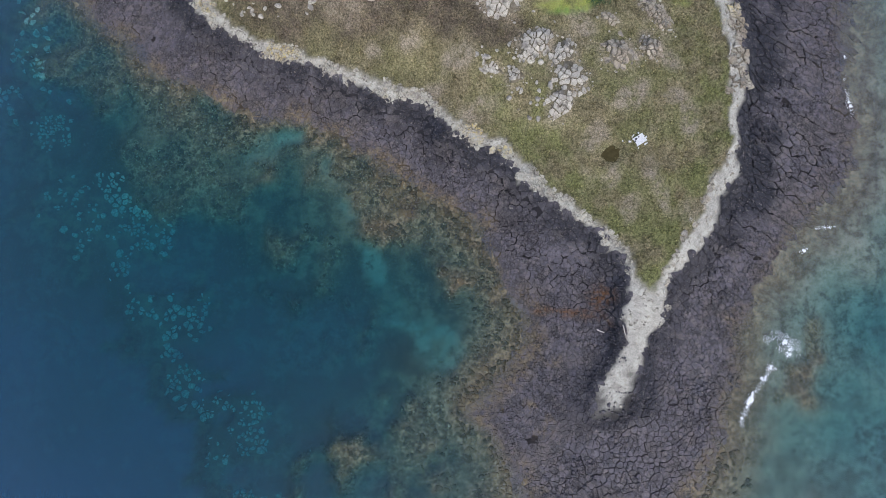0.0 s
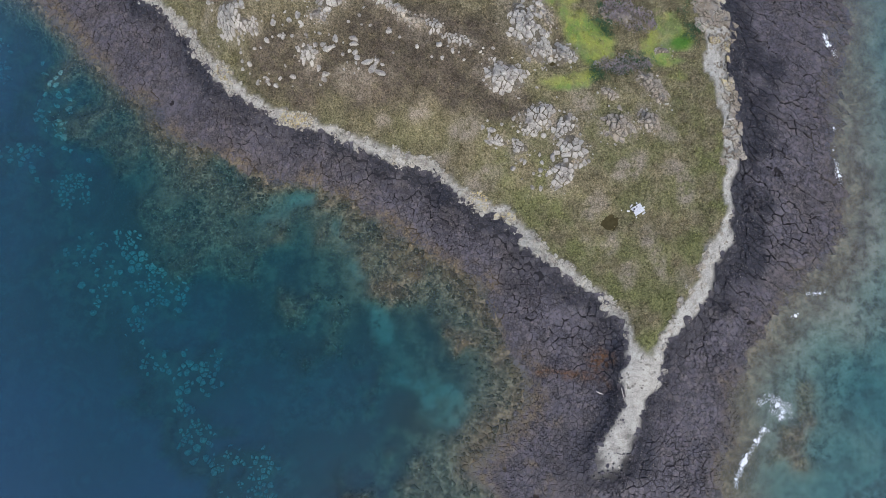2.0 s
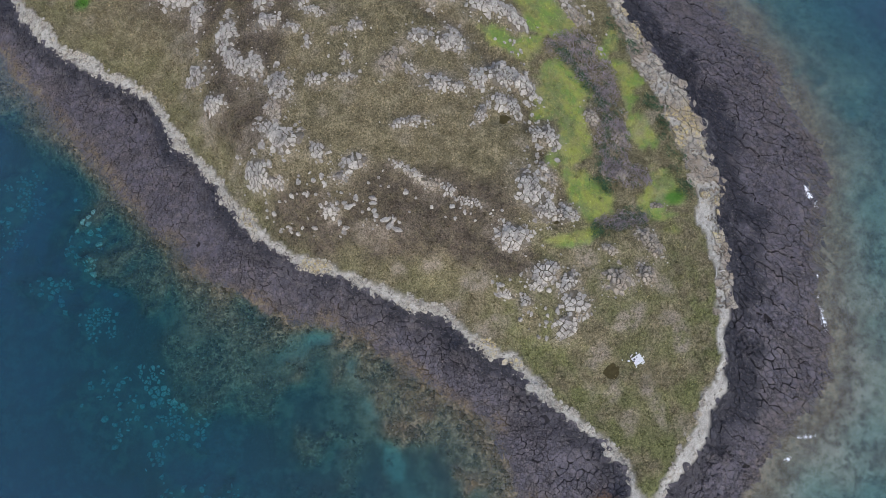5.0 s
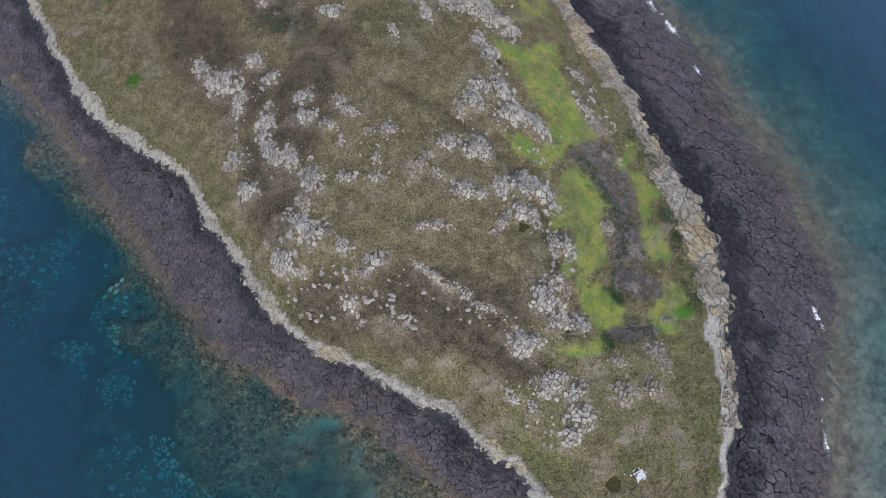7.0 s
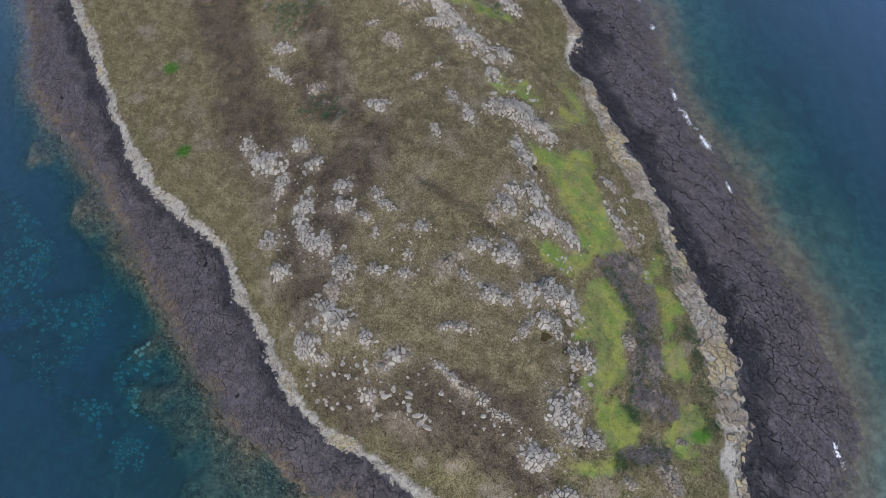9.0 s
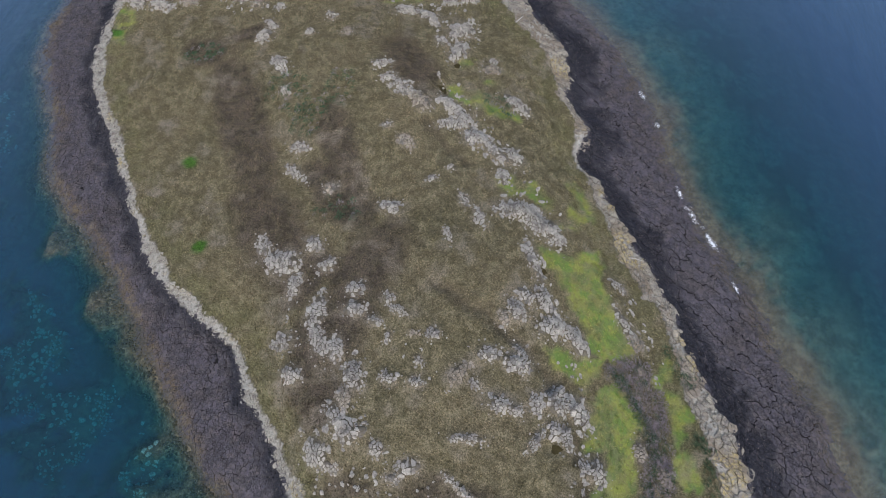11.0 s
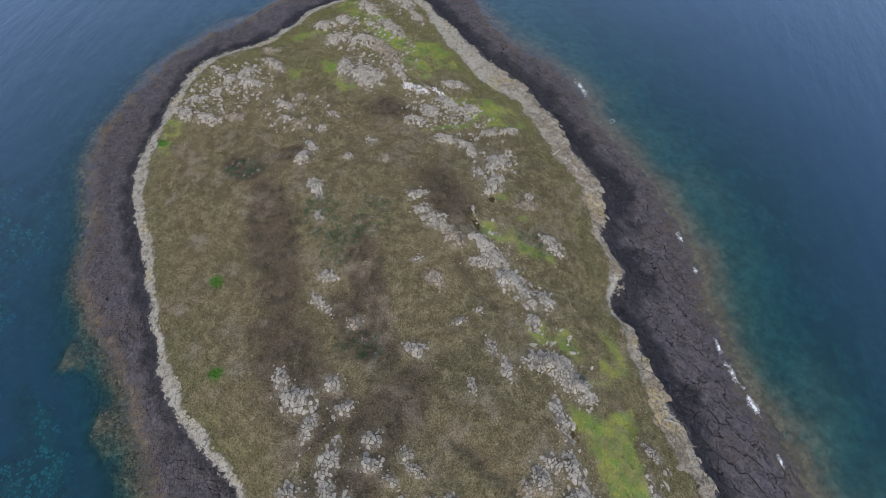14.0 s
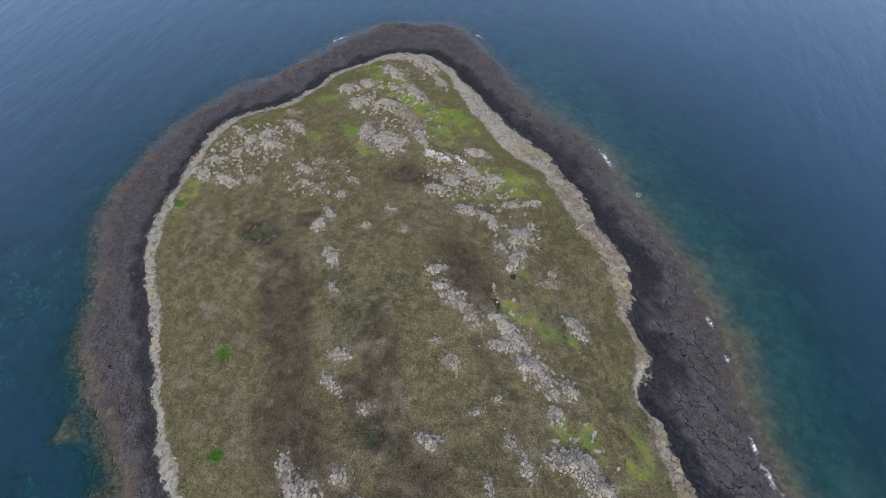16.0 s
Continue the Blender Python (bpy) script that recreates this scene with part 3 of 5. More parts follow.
def turf_colour(p):
    """Dry and green growth, heath with painted gully shade, and bare soil, by the cover layers."""
    lush, heath_and_shade, soil = p.layer("cover")
    bright, green, _ = p.layer("cover_two")
    wide, mid, fine = p.noise(13, 4), p.noise(2.2, 5, 0.65), p.noise(0.24, 3, 0.7)
    c = p.mix(p.ramp(wide, 0.36, 0.64), (0.210, 0.179, 0.108), (0.166, 0.148, 0.086))
    c = p.mix(p.ramp(mid, 0.40, 0.66), c, (0.282, 0.245, 0.150))
    c = p.mix(p.ramp(p.noise(0.7, 5, 0.75), 0.46, 0.64, 0.0, 0.75), c, p.mix(1.0, c, (0.62, 0.64, 0.56), "MULTIPLY"))
    c = p.mix(p.maths("MULTIPLY", green, p.ramp(p.noise(5, 4), 0.35, 0.6)), c, (0.178, 0.185, 0.076))
    c = p.mix(p.maths("MULTIPLY", heath_and_shade, p.ramp(p.noise(1.5, 5, 0.7), 0.30, 0.62, 0.50, 1.0)), c, p.mix(p.ramp(p.noise(3.5, 4), 0.35, 0.65), (0.084, 0.069, 0.050), (0.128, 0.104, 0.079)))
    c = p.mix(p.maths("MULTIPLY", soil, p.ramp(mid, 0.3, 0.6)), c, (0.285, 0.245, 0.188))
    c = p.mix(p.maths("MULTIPLY", lush, p.ramp(p.noise(1.1, 5, 0.7), 0.30, 0.58, 0.45, 0.92)), c, p.mix(p.ramp(p.noise(3.2, 5, 0.65), 0.42, 0.58), (0.275, 0.310, 0.062), (0.165, 0.260, 0.050)))
    c = p.mix(bright, c, (0.075, 0.175, 0.025))
    rough = p.ramp(lush, 0.0, 0.8, 1.0, 0.30)
    c = p.mix(p.maths("MULTIPLY", rough, p.ramp(p.noise(0.34, 4, 0.75), 0.50, 0.60, 0.0, 0.85)), c, p.mix(1.0, c, (0.54, 0.55, 0.50), "MULTIPLY"))
    c = p.mix(p.maths("MULTIPLY", rough, p.ramp(p.noise(0.22, 3, 0.75), 0.56, 0.64, 0.0, 0.85)), c, p.mix(1.0, c, (1.80, 1.72, 1.68), "MULTIPLY"))
    return p.mix(p.maths("MULTIPLY", rough, p.ramp(fine, 0.44, 0.60)), c, p.mix(1.0, c, (0.52, 0.53, 0.48), "MULTIPLY")), fine


def make_turf(name):
    p = Paint(name)
    colour, fine = turf_colour(p)
    blade = p.ramp(p.island(), 0.0, 1.0, 0.0, 1.0)
    colour = p.mix(blade, p.mix(1.0, colour, (0.72, 0.72, 0.70), "MULTIPLY"), p.mix(1.0, colour, (1.50, 1.46, 1.42), "MULTIPLY"))
    return p.done(colour, 0.95, fine, 0.12, 0.8, 0.15)


def make_ground():
    p = Paint("island_ground")
    grassy, fine = turf_colour(p)
    turf, pale, black = p.layer("shore")
    pale_bed = p.layer("cover_two")[2]
    algae, sand, weed = p.layer("shore_two")
    grain = p.noise(0.5, 6, 0.7)
    rock = p.mix(p.ramp(p.noise(4, 5), 0.35, 0.65), (0.014, 0.013, 0.014), (0.030, 0.026, 0.026))
    rock = p.mix(p.maths("MULTIPLY", algae, 0.8), rock, (0.13, 0.095, 0.050))
    rock = p.mix(p.maths("MULTIPLY", black, 0.9), rock, (0.022, 0.022, 0.027))
    fleck = p.noise(0.45, 5, 0.8)
    bed = p.mix(p.ramp(p.noise(2.5, 6, 0.7), 0.40, 0.62), (0.085, 0.074, 0.048), (0.200, 0.165, 0.102))
    bed = p.mix(p.maths("MULTIPLY", pale_bed, 0.75), bed, p.mix(p.ramp(p.noise(3.2, 6, 0.7), 0.35, 0.65), (0.175, 0.175, 0.138), (0.37, 0.37, 0.295)))
    bed = p.mix(p.maths("MULTIPLY", weed, 0.8), bed, (0.050, 0.050, 0.034))
    bed = p.mix(p.maths("MULTIPLY", pale_bed, p.ramp(p.noise(1.4, 6, 0.78), 0.46, 0.60, 0.0, 0.75)), bed, (0.085, 0.078, 0.056))
    reef = p.layer("sea")[0]
    lumps = p.mix(p.ramp(p.noise(1.3, 6, 0.75), 0.38, 0.62), (0.085, 0.068, 0.040), (0.320, 0.240, 0.140))
    lumps = p.mix(p.ramp(p.noise(4.0, 4, 0.6), 0.50, 0.66, 0.0, 0.8), lumps, (0.085, 0.062, 0.040))
    lumps = p.mix(p.ramp(p.noise(0.5, 5, 0.8), 0.42, 0.60, 0.0, 0.7), lumps, (0.050, 0.044, 0.028))
    lumps = p.mix(p.ramp(p.noise(0.40, 5, 0.8), 0.56, 0.66, 0.0, 0.8), lumps, (0.38, 0.32, 0.20))
    bed = p.mix(reef, bed, lumps)
    bed = p.mix(p.ramp(fleck, 0.56, 0.66, 0.0, 0.6), bed, (0.27, 0.24, 0.16))
    bed = p.mix(p.maths("MULTIPLY", sand, p.ramp(p.noise(1.6, 5, 0.7), 0.25, 0.5)), bed, (0.27, 0.30, 0.225))
    below = p.node("ShaderNodeSeparateXYZ")
    p.join(p.place, below.inputs[0])
    rock = p.mix(p.ramp(below.outputs[2], -0.25, 0.12), bed, rock)
    gravel = p.mix(p.ramp(p.mix(0.6, p.noise(1.2, 5, 0.75), p.noise(0.14, 3, 0.8)), 0.38, 0.60), (0.24, 0.230, 0.195), (0.50, 0.48, 0.41))
    c = p.mix(pale, rock, gravel)
    c = p.mix(turf, c, grassy)
    c = p.mix(p.ramp(grain, 0.2, 0.8, 0.0, 0.5), c, p.mix(1.0, c, (0.6, 0.6, 0.6), "MULTIPLY"))
    return p.done(c, 0.92, p.mix(0.5, grain, fine), 0.15, 0.7, 0.2)


def make_shelf():
    p = Paint("dark_jointed_basalt")
    black, algae, rust = p.layer("zone")
    one = p.maths("FRACT", p.maths("ADD", p.chance(), p.island()))
    grain, stain = p.noise(0.3, 6, 0.7), p.noise(3.0, 5, 0.6)
    c = p.mix(one, (0.100, 0.092, 0.108), (0.152, 0.140, 0.154))
    c = p.mix(p.ramp(p.noise(6, 5, 0.7), 0.48, 0.62, 0.0, 0.6), c, p.mix(one, (0.100, 0.086, 0.078), (0.140, 0.118, 0.104)))
    c = p.mix(p.ramp(p.noise(4.2, 5, 0.7), 0.56, 0.66, 0.0, 0.6), c, (0.072, 0.072, 0.086))
    c = p.mix(p.ramp(p.noise(1.6, 6, 0.75), 0.50, 0.68), c, (0.190, 0.166, 0.152))
    c = p.mix(p.ramp(p.noise(0.7, 6, 0.75), 0.44, 0.66), c, (0.058, 0.051, 0.055))
    c = p.mix(p.maths("MULTIPLY", algae, p.ramp(p.noise(1.0, 6, 0.75), 0.38, 0.60)), c, p.mix(one, (0.195, 0.148, 0.082), (0.245, 0.195, 0.115)))
    c = p.mix(p.maths("MULTIPLY", rust, p.ramp(p.noise(0.9, 4), 0.35, 0.6)), c, (0.16, 0.075, 0.022))
    c = p.mix(p.maths("MULTIPLY", black, p.ramp(p.noise(1.3, 6, 0.75), 0.28, 0.50)), c, p.mix(p.ramp(p.noise(0.35, 5, 0.8), 0.42, 0.60), (0.011, 0.012, 0.018), (0.042, 0.042, 0.054)))
    c = p.mix(p.ramp(p.noise(0.3, 4, 0.75), 0.585, 0.66), c, (0.33, 0.305, 0.27))
    level = p.node("ShaderNodeSeparateXYZ")
    p.join(p.place, level.inputs[0])
    wet = p.maths("ADD", level.outputs[2], p.ramp(stain, 0.3, 0.7, -0.2, 0.2))
    c = p.mix(p.ramp(wet, -0.22, 0.10, 0.9, 0.0), c, p.mix(p.ramp(p.noise(0.7, 5, 0.75), 0.4, 0.62), (0.105, 0.088, 0.055), (0.23, 0.195, 0.130)))
    c = p.mix(p.ramp(grain, 0.25, 0.75, 0.0, 0.8), c, p.mix(1.0, c, (0.42, 0.42, 0.42), "MULTIPLY"))
    hair = p.maths("MULTIPLY", p.ramp(p.cells(0.48, "DISTANCE_TO_EDGE", where=p.bent(0.5, 0.55)), 0.02, 0.085, 1.0, 0.0), p.ramp(p.noise(2.4, 4), 0.40, 0.58))
    c = p.mix(p.maths("MULTIPLY", hair, 0.85), c, (0.020, 0.018, 0.019))
    return p.done(c, p.ramp(grain, 0.2, 0.8, 0.55, 0.9), p.maths("SUBTRACT", grain, p.maths("MULTIPLY", hair, 0.5)), 0.09, 0.9, 0.3)


def make_pale(name, warm, cool, gold_amount, crack=0.7):
    p = Paint(name)
    one = p.maths("FRACT", p.maths("ADD", p.chance(), p.island()))
    white, gold, _ = p.layer("zone")
    grain, stain = p.noise(0.22, 6, 0.7), p.noise(1.3, 5, 0.6)
    c = p.mix(one, warm, cool)
    c = p.mix(p.maths("MULTIPLY", white, p.ramp(p.noise(0.6, 5, 0.7), 0.35, 0.6)), c, (0.43, 0.42, 0.355))
    c = p.mix(p.maths("MULTIPLY", p.maths("MULTIPLY", p.maths("SUBTRACT", 1.0, white), gold_amount), p.ramp(p.noise(4.5, 4), 0.42, 0.6)), c, (0.27, 0.225, 0.165))
    c = p.mix(p.ramp(stain, 0.48, 0.68), c, (0.19, 0.175, 0.155))
    c = p.mix(p.ramp(p.noise(0.5, 4), 0.60, 0.72, 0.0, 0.5), c, (0.42, 0.44, 0.37))
    c = p.mix(p.maths("MULTIPLY", p.maths("MULTIPLY", gold, gold_amount), p.ramp(p.noise(0.5, 6, 0.75), 0.42, 0.62)), c, (0.52, 0.41, 0.14))
    c = p.mix(p.ramp(grain, 0.25, 0.75, 0.0, 0.5), c, p.mix(1.0, c, (0.55, 0.54, 0.52), "MULTIPLY"))
    hair = p.maths("MULTIPLY", p.ramp(p.cells(0.40, "DISTANCE_TO_EDGE", where=p.bent(0.4, 0.5)), 0.02, 0.10, 1.0, 0.0), p.ramp(p.noise(1.1, 4), 0.38, 0.58))
    c = p.mix(p.maths("MULTIPLY", hair, crack), c, (0.060, 0.052, 0.040))
    return p.done(c, 0.9, p.maths("SUBTRACT", grain, p.maths("MULTIPLY", hair, 0.5)), 0.05, 0.8, 0.25)


def make_reef():
    p = Paint("weedy_reef_rock")
    one, grain = p.island(), p.noise(0.5, 6, 0.75)
    c = p.mix(p.ramp(one, 0.2, 0.9), (0.070, 0.058, 0.034), (0.160, 0.120, 0.066))
    c = p.mix(p.ramp(p.noise(5, 4), 0.48, 0.62), c, (0.055, 0.053, 0.034))
    c = p.mix(p.ramp(grain, 0.54, 0.66), c, (0.33, 0.29, 0.19))
    return p.done(c, 0.95, grain, 0.08, 0.8, 0.1)


def make_water():
    p = Paint("sea_water")
    depth = p.node("ShaderNodeAttribute", attribute_name="depth").outputs["Fac"]
    clear = p.node("ShaderNodeCombineColor")
    for k, loss in enumerate((0.42, 0.098, 0.058)):
        p.join(p.maths("POWER", math.exp(-loss), depth), clear.inputs[k])
    through_it = p.node("ShaderNodeBsdfTransparent")
    p.join(clear.outputs[0], through_it.inputs[0])
    body = p.node("ShaderNodeBsdfDiffuse")
    p.join(p.mix(p.ramp(depth, 1.0, 14.0), (0.012, 0.066, 0.095), (0.008, 0.047, 0.100)), body.inputs[0])
    murk = p.maths("SUBTRACT", 1.0, p.maths("POWER", math.exp(-0.13), depth))
    water = p.node("ShaderNodeMixShader")
    for k, s in enumerate((murk, through_it.outputs[0], body.outputs[0])):
        p.join(s, water.inputs[k])
    turned = p.node("ShaderNodeMapping")
    turned.inputs["Rotation"].default_value, turned.inputs["Scale"].default_value = (0, 0, radians(12)), (1.0, 0.30, 1.0)
    p.join(p.place, turned.inputs["Vector"])
    swell, ripple = p.noise(6, 4, 0.55, turned.outputs[0]), p.noise(0.9, 4, 0.6, turned.outputs[0])
    bump = p.node("ShaderNodeBump")
    bump.inputs["Distance"].default_value, bump.inputs["Strength"].default_value = 0.6, 0.22
    p.join(p.maths("ADD", p.maths("MULTIPLY", swell, 1.2), p.maths("MULTIPLY", ripple, 0.22)), bump.inputs["Height"])
    gloss = p.node("ShaderNodeBsdfGlossy")
    gloss.inputs["Roughness"].default_value = 0.24
    p.join(bump.outputs[0], gloss.inputs["Normal"])
    grazing = p.node("ShaderNodeLayerWeight")
    grazing.inputs["Blend"].default_value = 0.5
    p.join(bump.outputs[0], grazing.inputs["Normal"])
    shine = p.maths("ADD", 0.032, p.maths("MULTIPLY", 3.5, p.maths("POWER", grazing.outputs["Facing"], 3.0)))
    surface = p.node("ShaderNodeMixShader")
    for k, s in enumerate((shine, water.outputs[0], gloss.outputs[0])):
        p.join(s, surface.inputs[k])
    p.tree.links.new(surface.outputs[0], p.tree.nodes["Material Output"].inputs["Surface"])
    return p.mat


def make_plain(name, a, b, size, rough=0.8, spec=0.3):
    p = Paint(name)
    grain = p.noise(size, 5, 0.65)
    return p.done(p.mix(p.ramp(grain, 0.3, 0.7), a, b), rough, grain, 0.02, 0.5, spec)


GROUND, TURF, SHELF, WATER = make_ground(), make_turf("dry_grass_blades"), make_shelf(), make_water()
PALE_RIM = make_pale("pale_weathered_rim_rock", (0.46, 0.415, 0.320), (0.325, 0.298, 0.242), 0.9, 0.9)
PALE_STONE = make_pale("pale_lichened_stone", (0.50, 0.475, 0.405), (0.35, 0.33, 0.285), 0.0, 0.45)
BROWN_STONE = make_pale("pale_ochre_stone", (0.45, 0.40, 0.31), (0.31, 0.275, 0.215), 0.6)
WHITE_STONE = make_pale("white_stained_stone", (0.78, 0.78, 0.76), (0.62, 0.63, 0.62), 0.0)
RUBBLE = make_plain("sunken_pale_rubble", (0.20, 0.21, 0.165), (0.54, 0.55, 0.45), 0.30, 0.9, 0.1)
FOAM = make_plain("white_sea_foam", (0.72, 0.74, 0.75), (0.86, 0.87, 0.88), 0.2, 0.6, 0.2)
WOOD = make_plain("bleached_driftwood", (0.36, 0.33, 0.28), (0.55, 0.52, 0.47), 0.15, 0.85, 0.2)
WHITE_BOARD = make_plain("white_painted_board", (0.52, 0.53, 0.53), (0.68, 0.68, 0.67), 0.25, 0.6, 0.3)
DARK_BOARD = make_plain("dark_stained_metal", (0.03, 0.032, 0.035), (0.07, 0.07, 0.07), 0.1, 0.6, 0.4)
SCRUB = make_plain("grey_green_scrub_leaves", (0.185, 0.165, 0.165), (0.330, 0.290, 0.295), 0.8, 0.9, 0.15)
SHRUB = make_plain("dark_green_shrub_leaves", (0.034, 0.078, 0.040), (0.072, 0.138, 0.068), 0.5, 0.85, 0.2)
REEF = make_reef()
BEDROCK = make_pale("soil_filled_bedrock", (0.12, 0.105, 0.072), (0.17, 0.150, 0.110), 0.0)
# dark brown that paints the hollows' shade and wet growth
HOLLOW_SHADE = make_plain("painted_hollow_shade_and_growth", (0.040, 0.034, 0.014), (0.068, 0.056, 0.025), 0.6, 0.5, 0.04)


# ---------------------------------------------------------------- meshes
def mesh_from(name, verts, faces, material, layers=None, smooth_shade=False):
    me = bpy.data.meshes.new(name)
    me.from_pydata([tuple(v) for v in verts] if not isinstance(verts, np.ndarray) else verts.tolist(), [], faces)
    me.materials.append(material)
    for key, rgb in (layers or {}).items():
        rgb = np.asarray(rgb, np.float32)
        if rgb.ndim == 1:
            me.attributes.new(key, "FLOAT", "POINT").data.foreach_set("value", rgb)
        else:
            me.attributes.new(key, "FLOAT_COLOR", "POINT").data.foreach_set("color", np.c_[rgb, np.ones(len(rgb))].astype(np.float32).ravel())
    if smooth_shade:
        me.polygons.foreach_set("use_smooth", np.ones(len(me.polygons), bool))
    me.update()
    return me


def sheet_faces(w, h):
    k = (np.arange(h - 1)[:, None] * w + np.arange(w - 1)[None, :]).ravel()
    return np.c_[k, k + 1, k + w + 1, k + w].tolist()


def cover_layers(x, y):
    a = lambda key: at(key, x, y)
    green = smooth((62 - y) / 25) * smooth((x + 2) / 16) * 0.65 + smooth((9 - a("grass")) / 7) * 0.35 + smooth((y - 170) / 30) * 0.5
    return {"cover": np.c_[a("lush"), a("heath_and_shade"), a("soil")], "cover_two": np.c_[a("bright"), np.clip(green, 0, 1), (1 - a("west")) * (0.4 + 0.6 * smooth((100 - y) / 70))]}


def gravelly(x, y):
    """Minus on the gravel of the spit and of parts of the rim, plus where the rim is rock."""
    away = near_line([(28.4, 8), (27.6, 3), (26, -2), (23.5, -8)], x, y) - 3.3
    for line, half in (([(42.3, 57), (42, 51), (43.5, 46)], 1.1), ([(44, 36), (43, 28), (39.5, 20), (34.5, 12)], 1.8), ([(6, 142), (5.5, 136), (8, 131)], 1.2)):
        away = np.minimum(away, near_line(line, x, y) - half)
    return away - 1.2 * (fbm(x, y, 2, 2, 62) - 0.5)


# ---------------------------------------------------------------- the ground, from the sea bed to the hilltop
ax, ay = np.r_[far_lo, GX, far_hi], np.r_[far_lo, GY, far_hi]
px, py = [v.ravel() for v in np.meshgrid(ax, ay)]
pz = at("z", px, py)
beyond = (px < GX[0]) | (px > GX[-1]) | (py < GY[0]) | (py > GY[-1])
pz[beyond] = -26
stony = smooth((at("shore", px, py) + 2.5) / 0.8) * smooth((0.2 - at("grass", px, py)) / 0.6)
pz -= (0.14 + (0.16 - 0.2 * at("west", px, py)) * smooth(at("rim", px, py) / 0.6 + 0.5)) * stony * (0.25 + 0.75 * smooth(0.5 + gravelly(px, py)))
layers = cover_layers(px, py)
layers["shore"] = np.c_[at("turf", px, py), at("pale", px, py), at("black", px, py)]
layers["sea"] = np.c_[at("reef", px, py), at("rubble", px, py), 0 * px]
layers["shore_two"] = np.c_[at("algae", px, py), at("sand", px, py), at("weed", px, py)]
ground = tagged(new("ground", mesh_from("ground", np.c_[px, py, pz], sheet_faces(len(ax), len(ay)), GROUND, layers, True)),
                "low grassed island with brown and green turf over rock", "ground", kind="structure")

wxs = np.r_[far_lo, np.arange(-205, 129, 1.5), far_hi]
wys = np.r_[far_lo, np.arange(-85, 311, 1.5), far_hi]
px, py = [v.ravel() for v in np.meshgrid(wxs, wys)]
dz = np.clip(at("depth", px, py), 0.05, 26)
dz[(px < GX[0]) | (px > 129) | (py < GY[0]) | (py > 311)] = 26
water = tagged(new("water", mesh_from("water", np.c_[px, py, 0 * px], sheet_faces(len(wxs), len(wys)), WATER, {"depth": dz}, True)),
               "calm clear sea, turquoise over shoals and deep blue offshore", "water", kind="structure")


# ---------------------------------------------------------------- jointed rock: cells cut by their neighbours
def block_id(x, y, size, seed):
    """The coarse block that a place belongs to."""
    ix, iy = np.floor(x / size).astype(np.int64), np.floor(y / size).astype(np.int64)
    best, mark = np.full(x.shape, 1e18), np.zeros(x.shape, np.int64)
    for dx in (-1, 0, 1):
        for dy in (-1, 0, 1):
            cx, cy = ix + dx, iy + dy
            ox, oy = (cx + lattice(cx, cy, seed)) * size, (cy + lattice(cx, cy, seed + 1)) * size
            d = (x - ox) ** 2 + (y - oy) ** 2
            mark = np.where(d < best, cx * 7919 + cy, mark)
            best = np.minimum(best, d)
    return mark


def seeds_in(box, spacing, seed, missing=0.12):
    """Scattered seed points, fairly even, with some left out so that stones differ in size."""
    rng = np.random.default_rng(seed)
    gx, gy = np.meshgrid(np.arange(box[0], box[2], spacing), np.arange(box[1], box[3], spacing * 0.87))
    gx = gx + (np.arange(gx.shape[0]) % 2)[:, None] * spacing * 0.5
    p = np.c_[gx.ravel(), gy.ravel()] + rng.uniform(-0.40, 0.40, (gx.size, 2)) * spacing
    patchy = fbm(p[:, 0], p[:, 1], spacing * 5, 2, seed)
    return p[rng.random(len(p)) > missing * (0.2 + 3.2 * smooth((patchy - 0.35) * 3))]


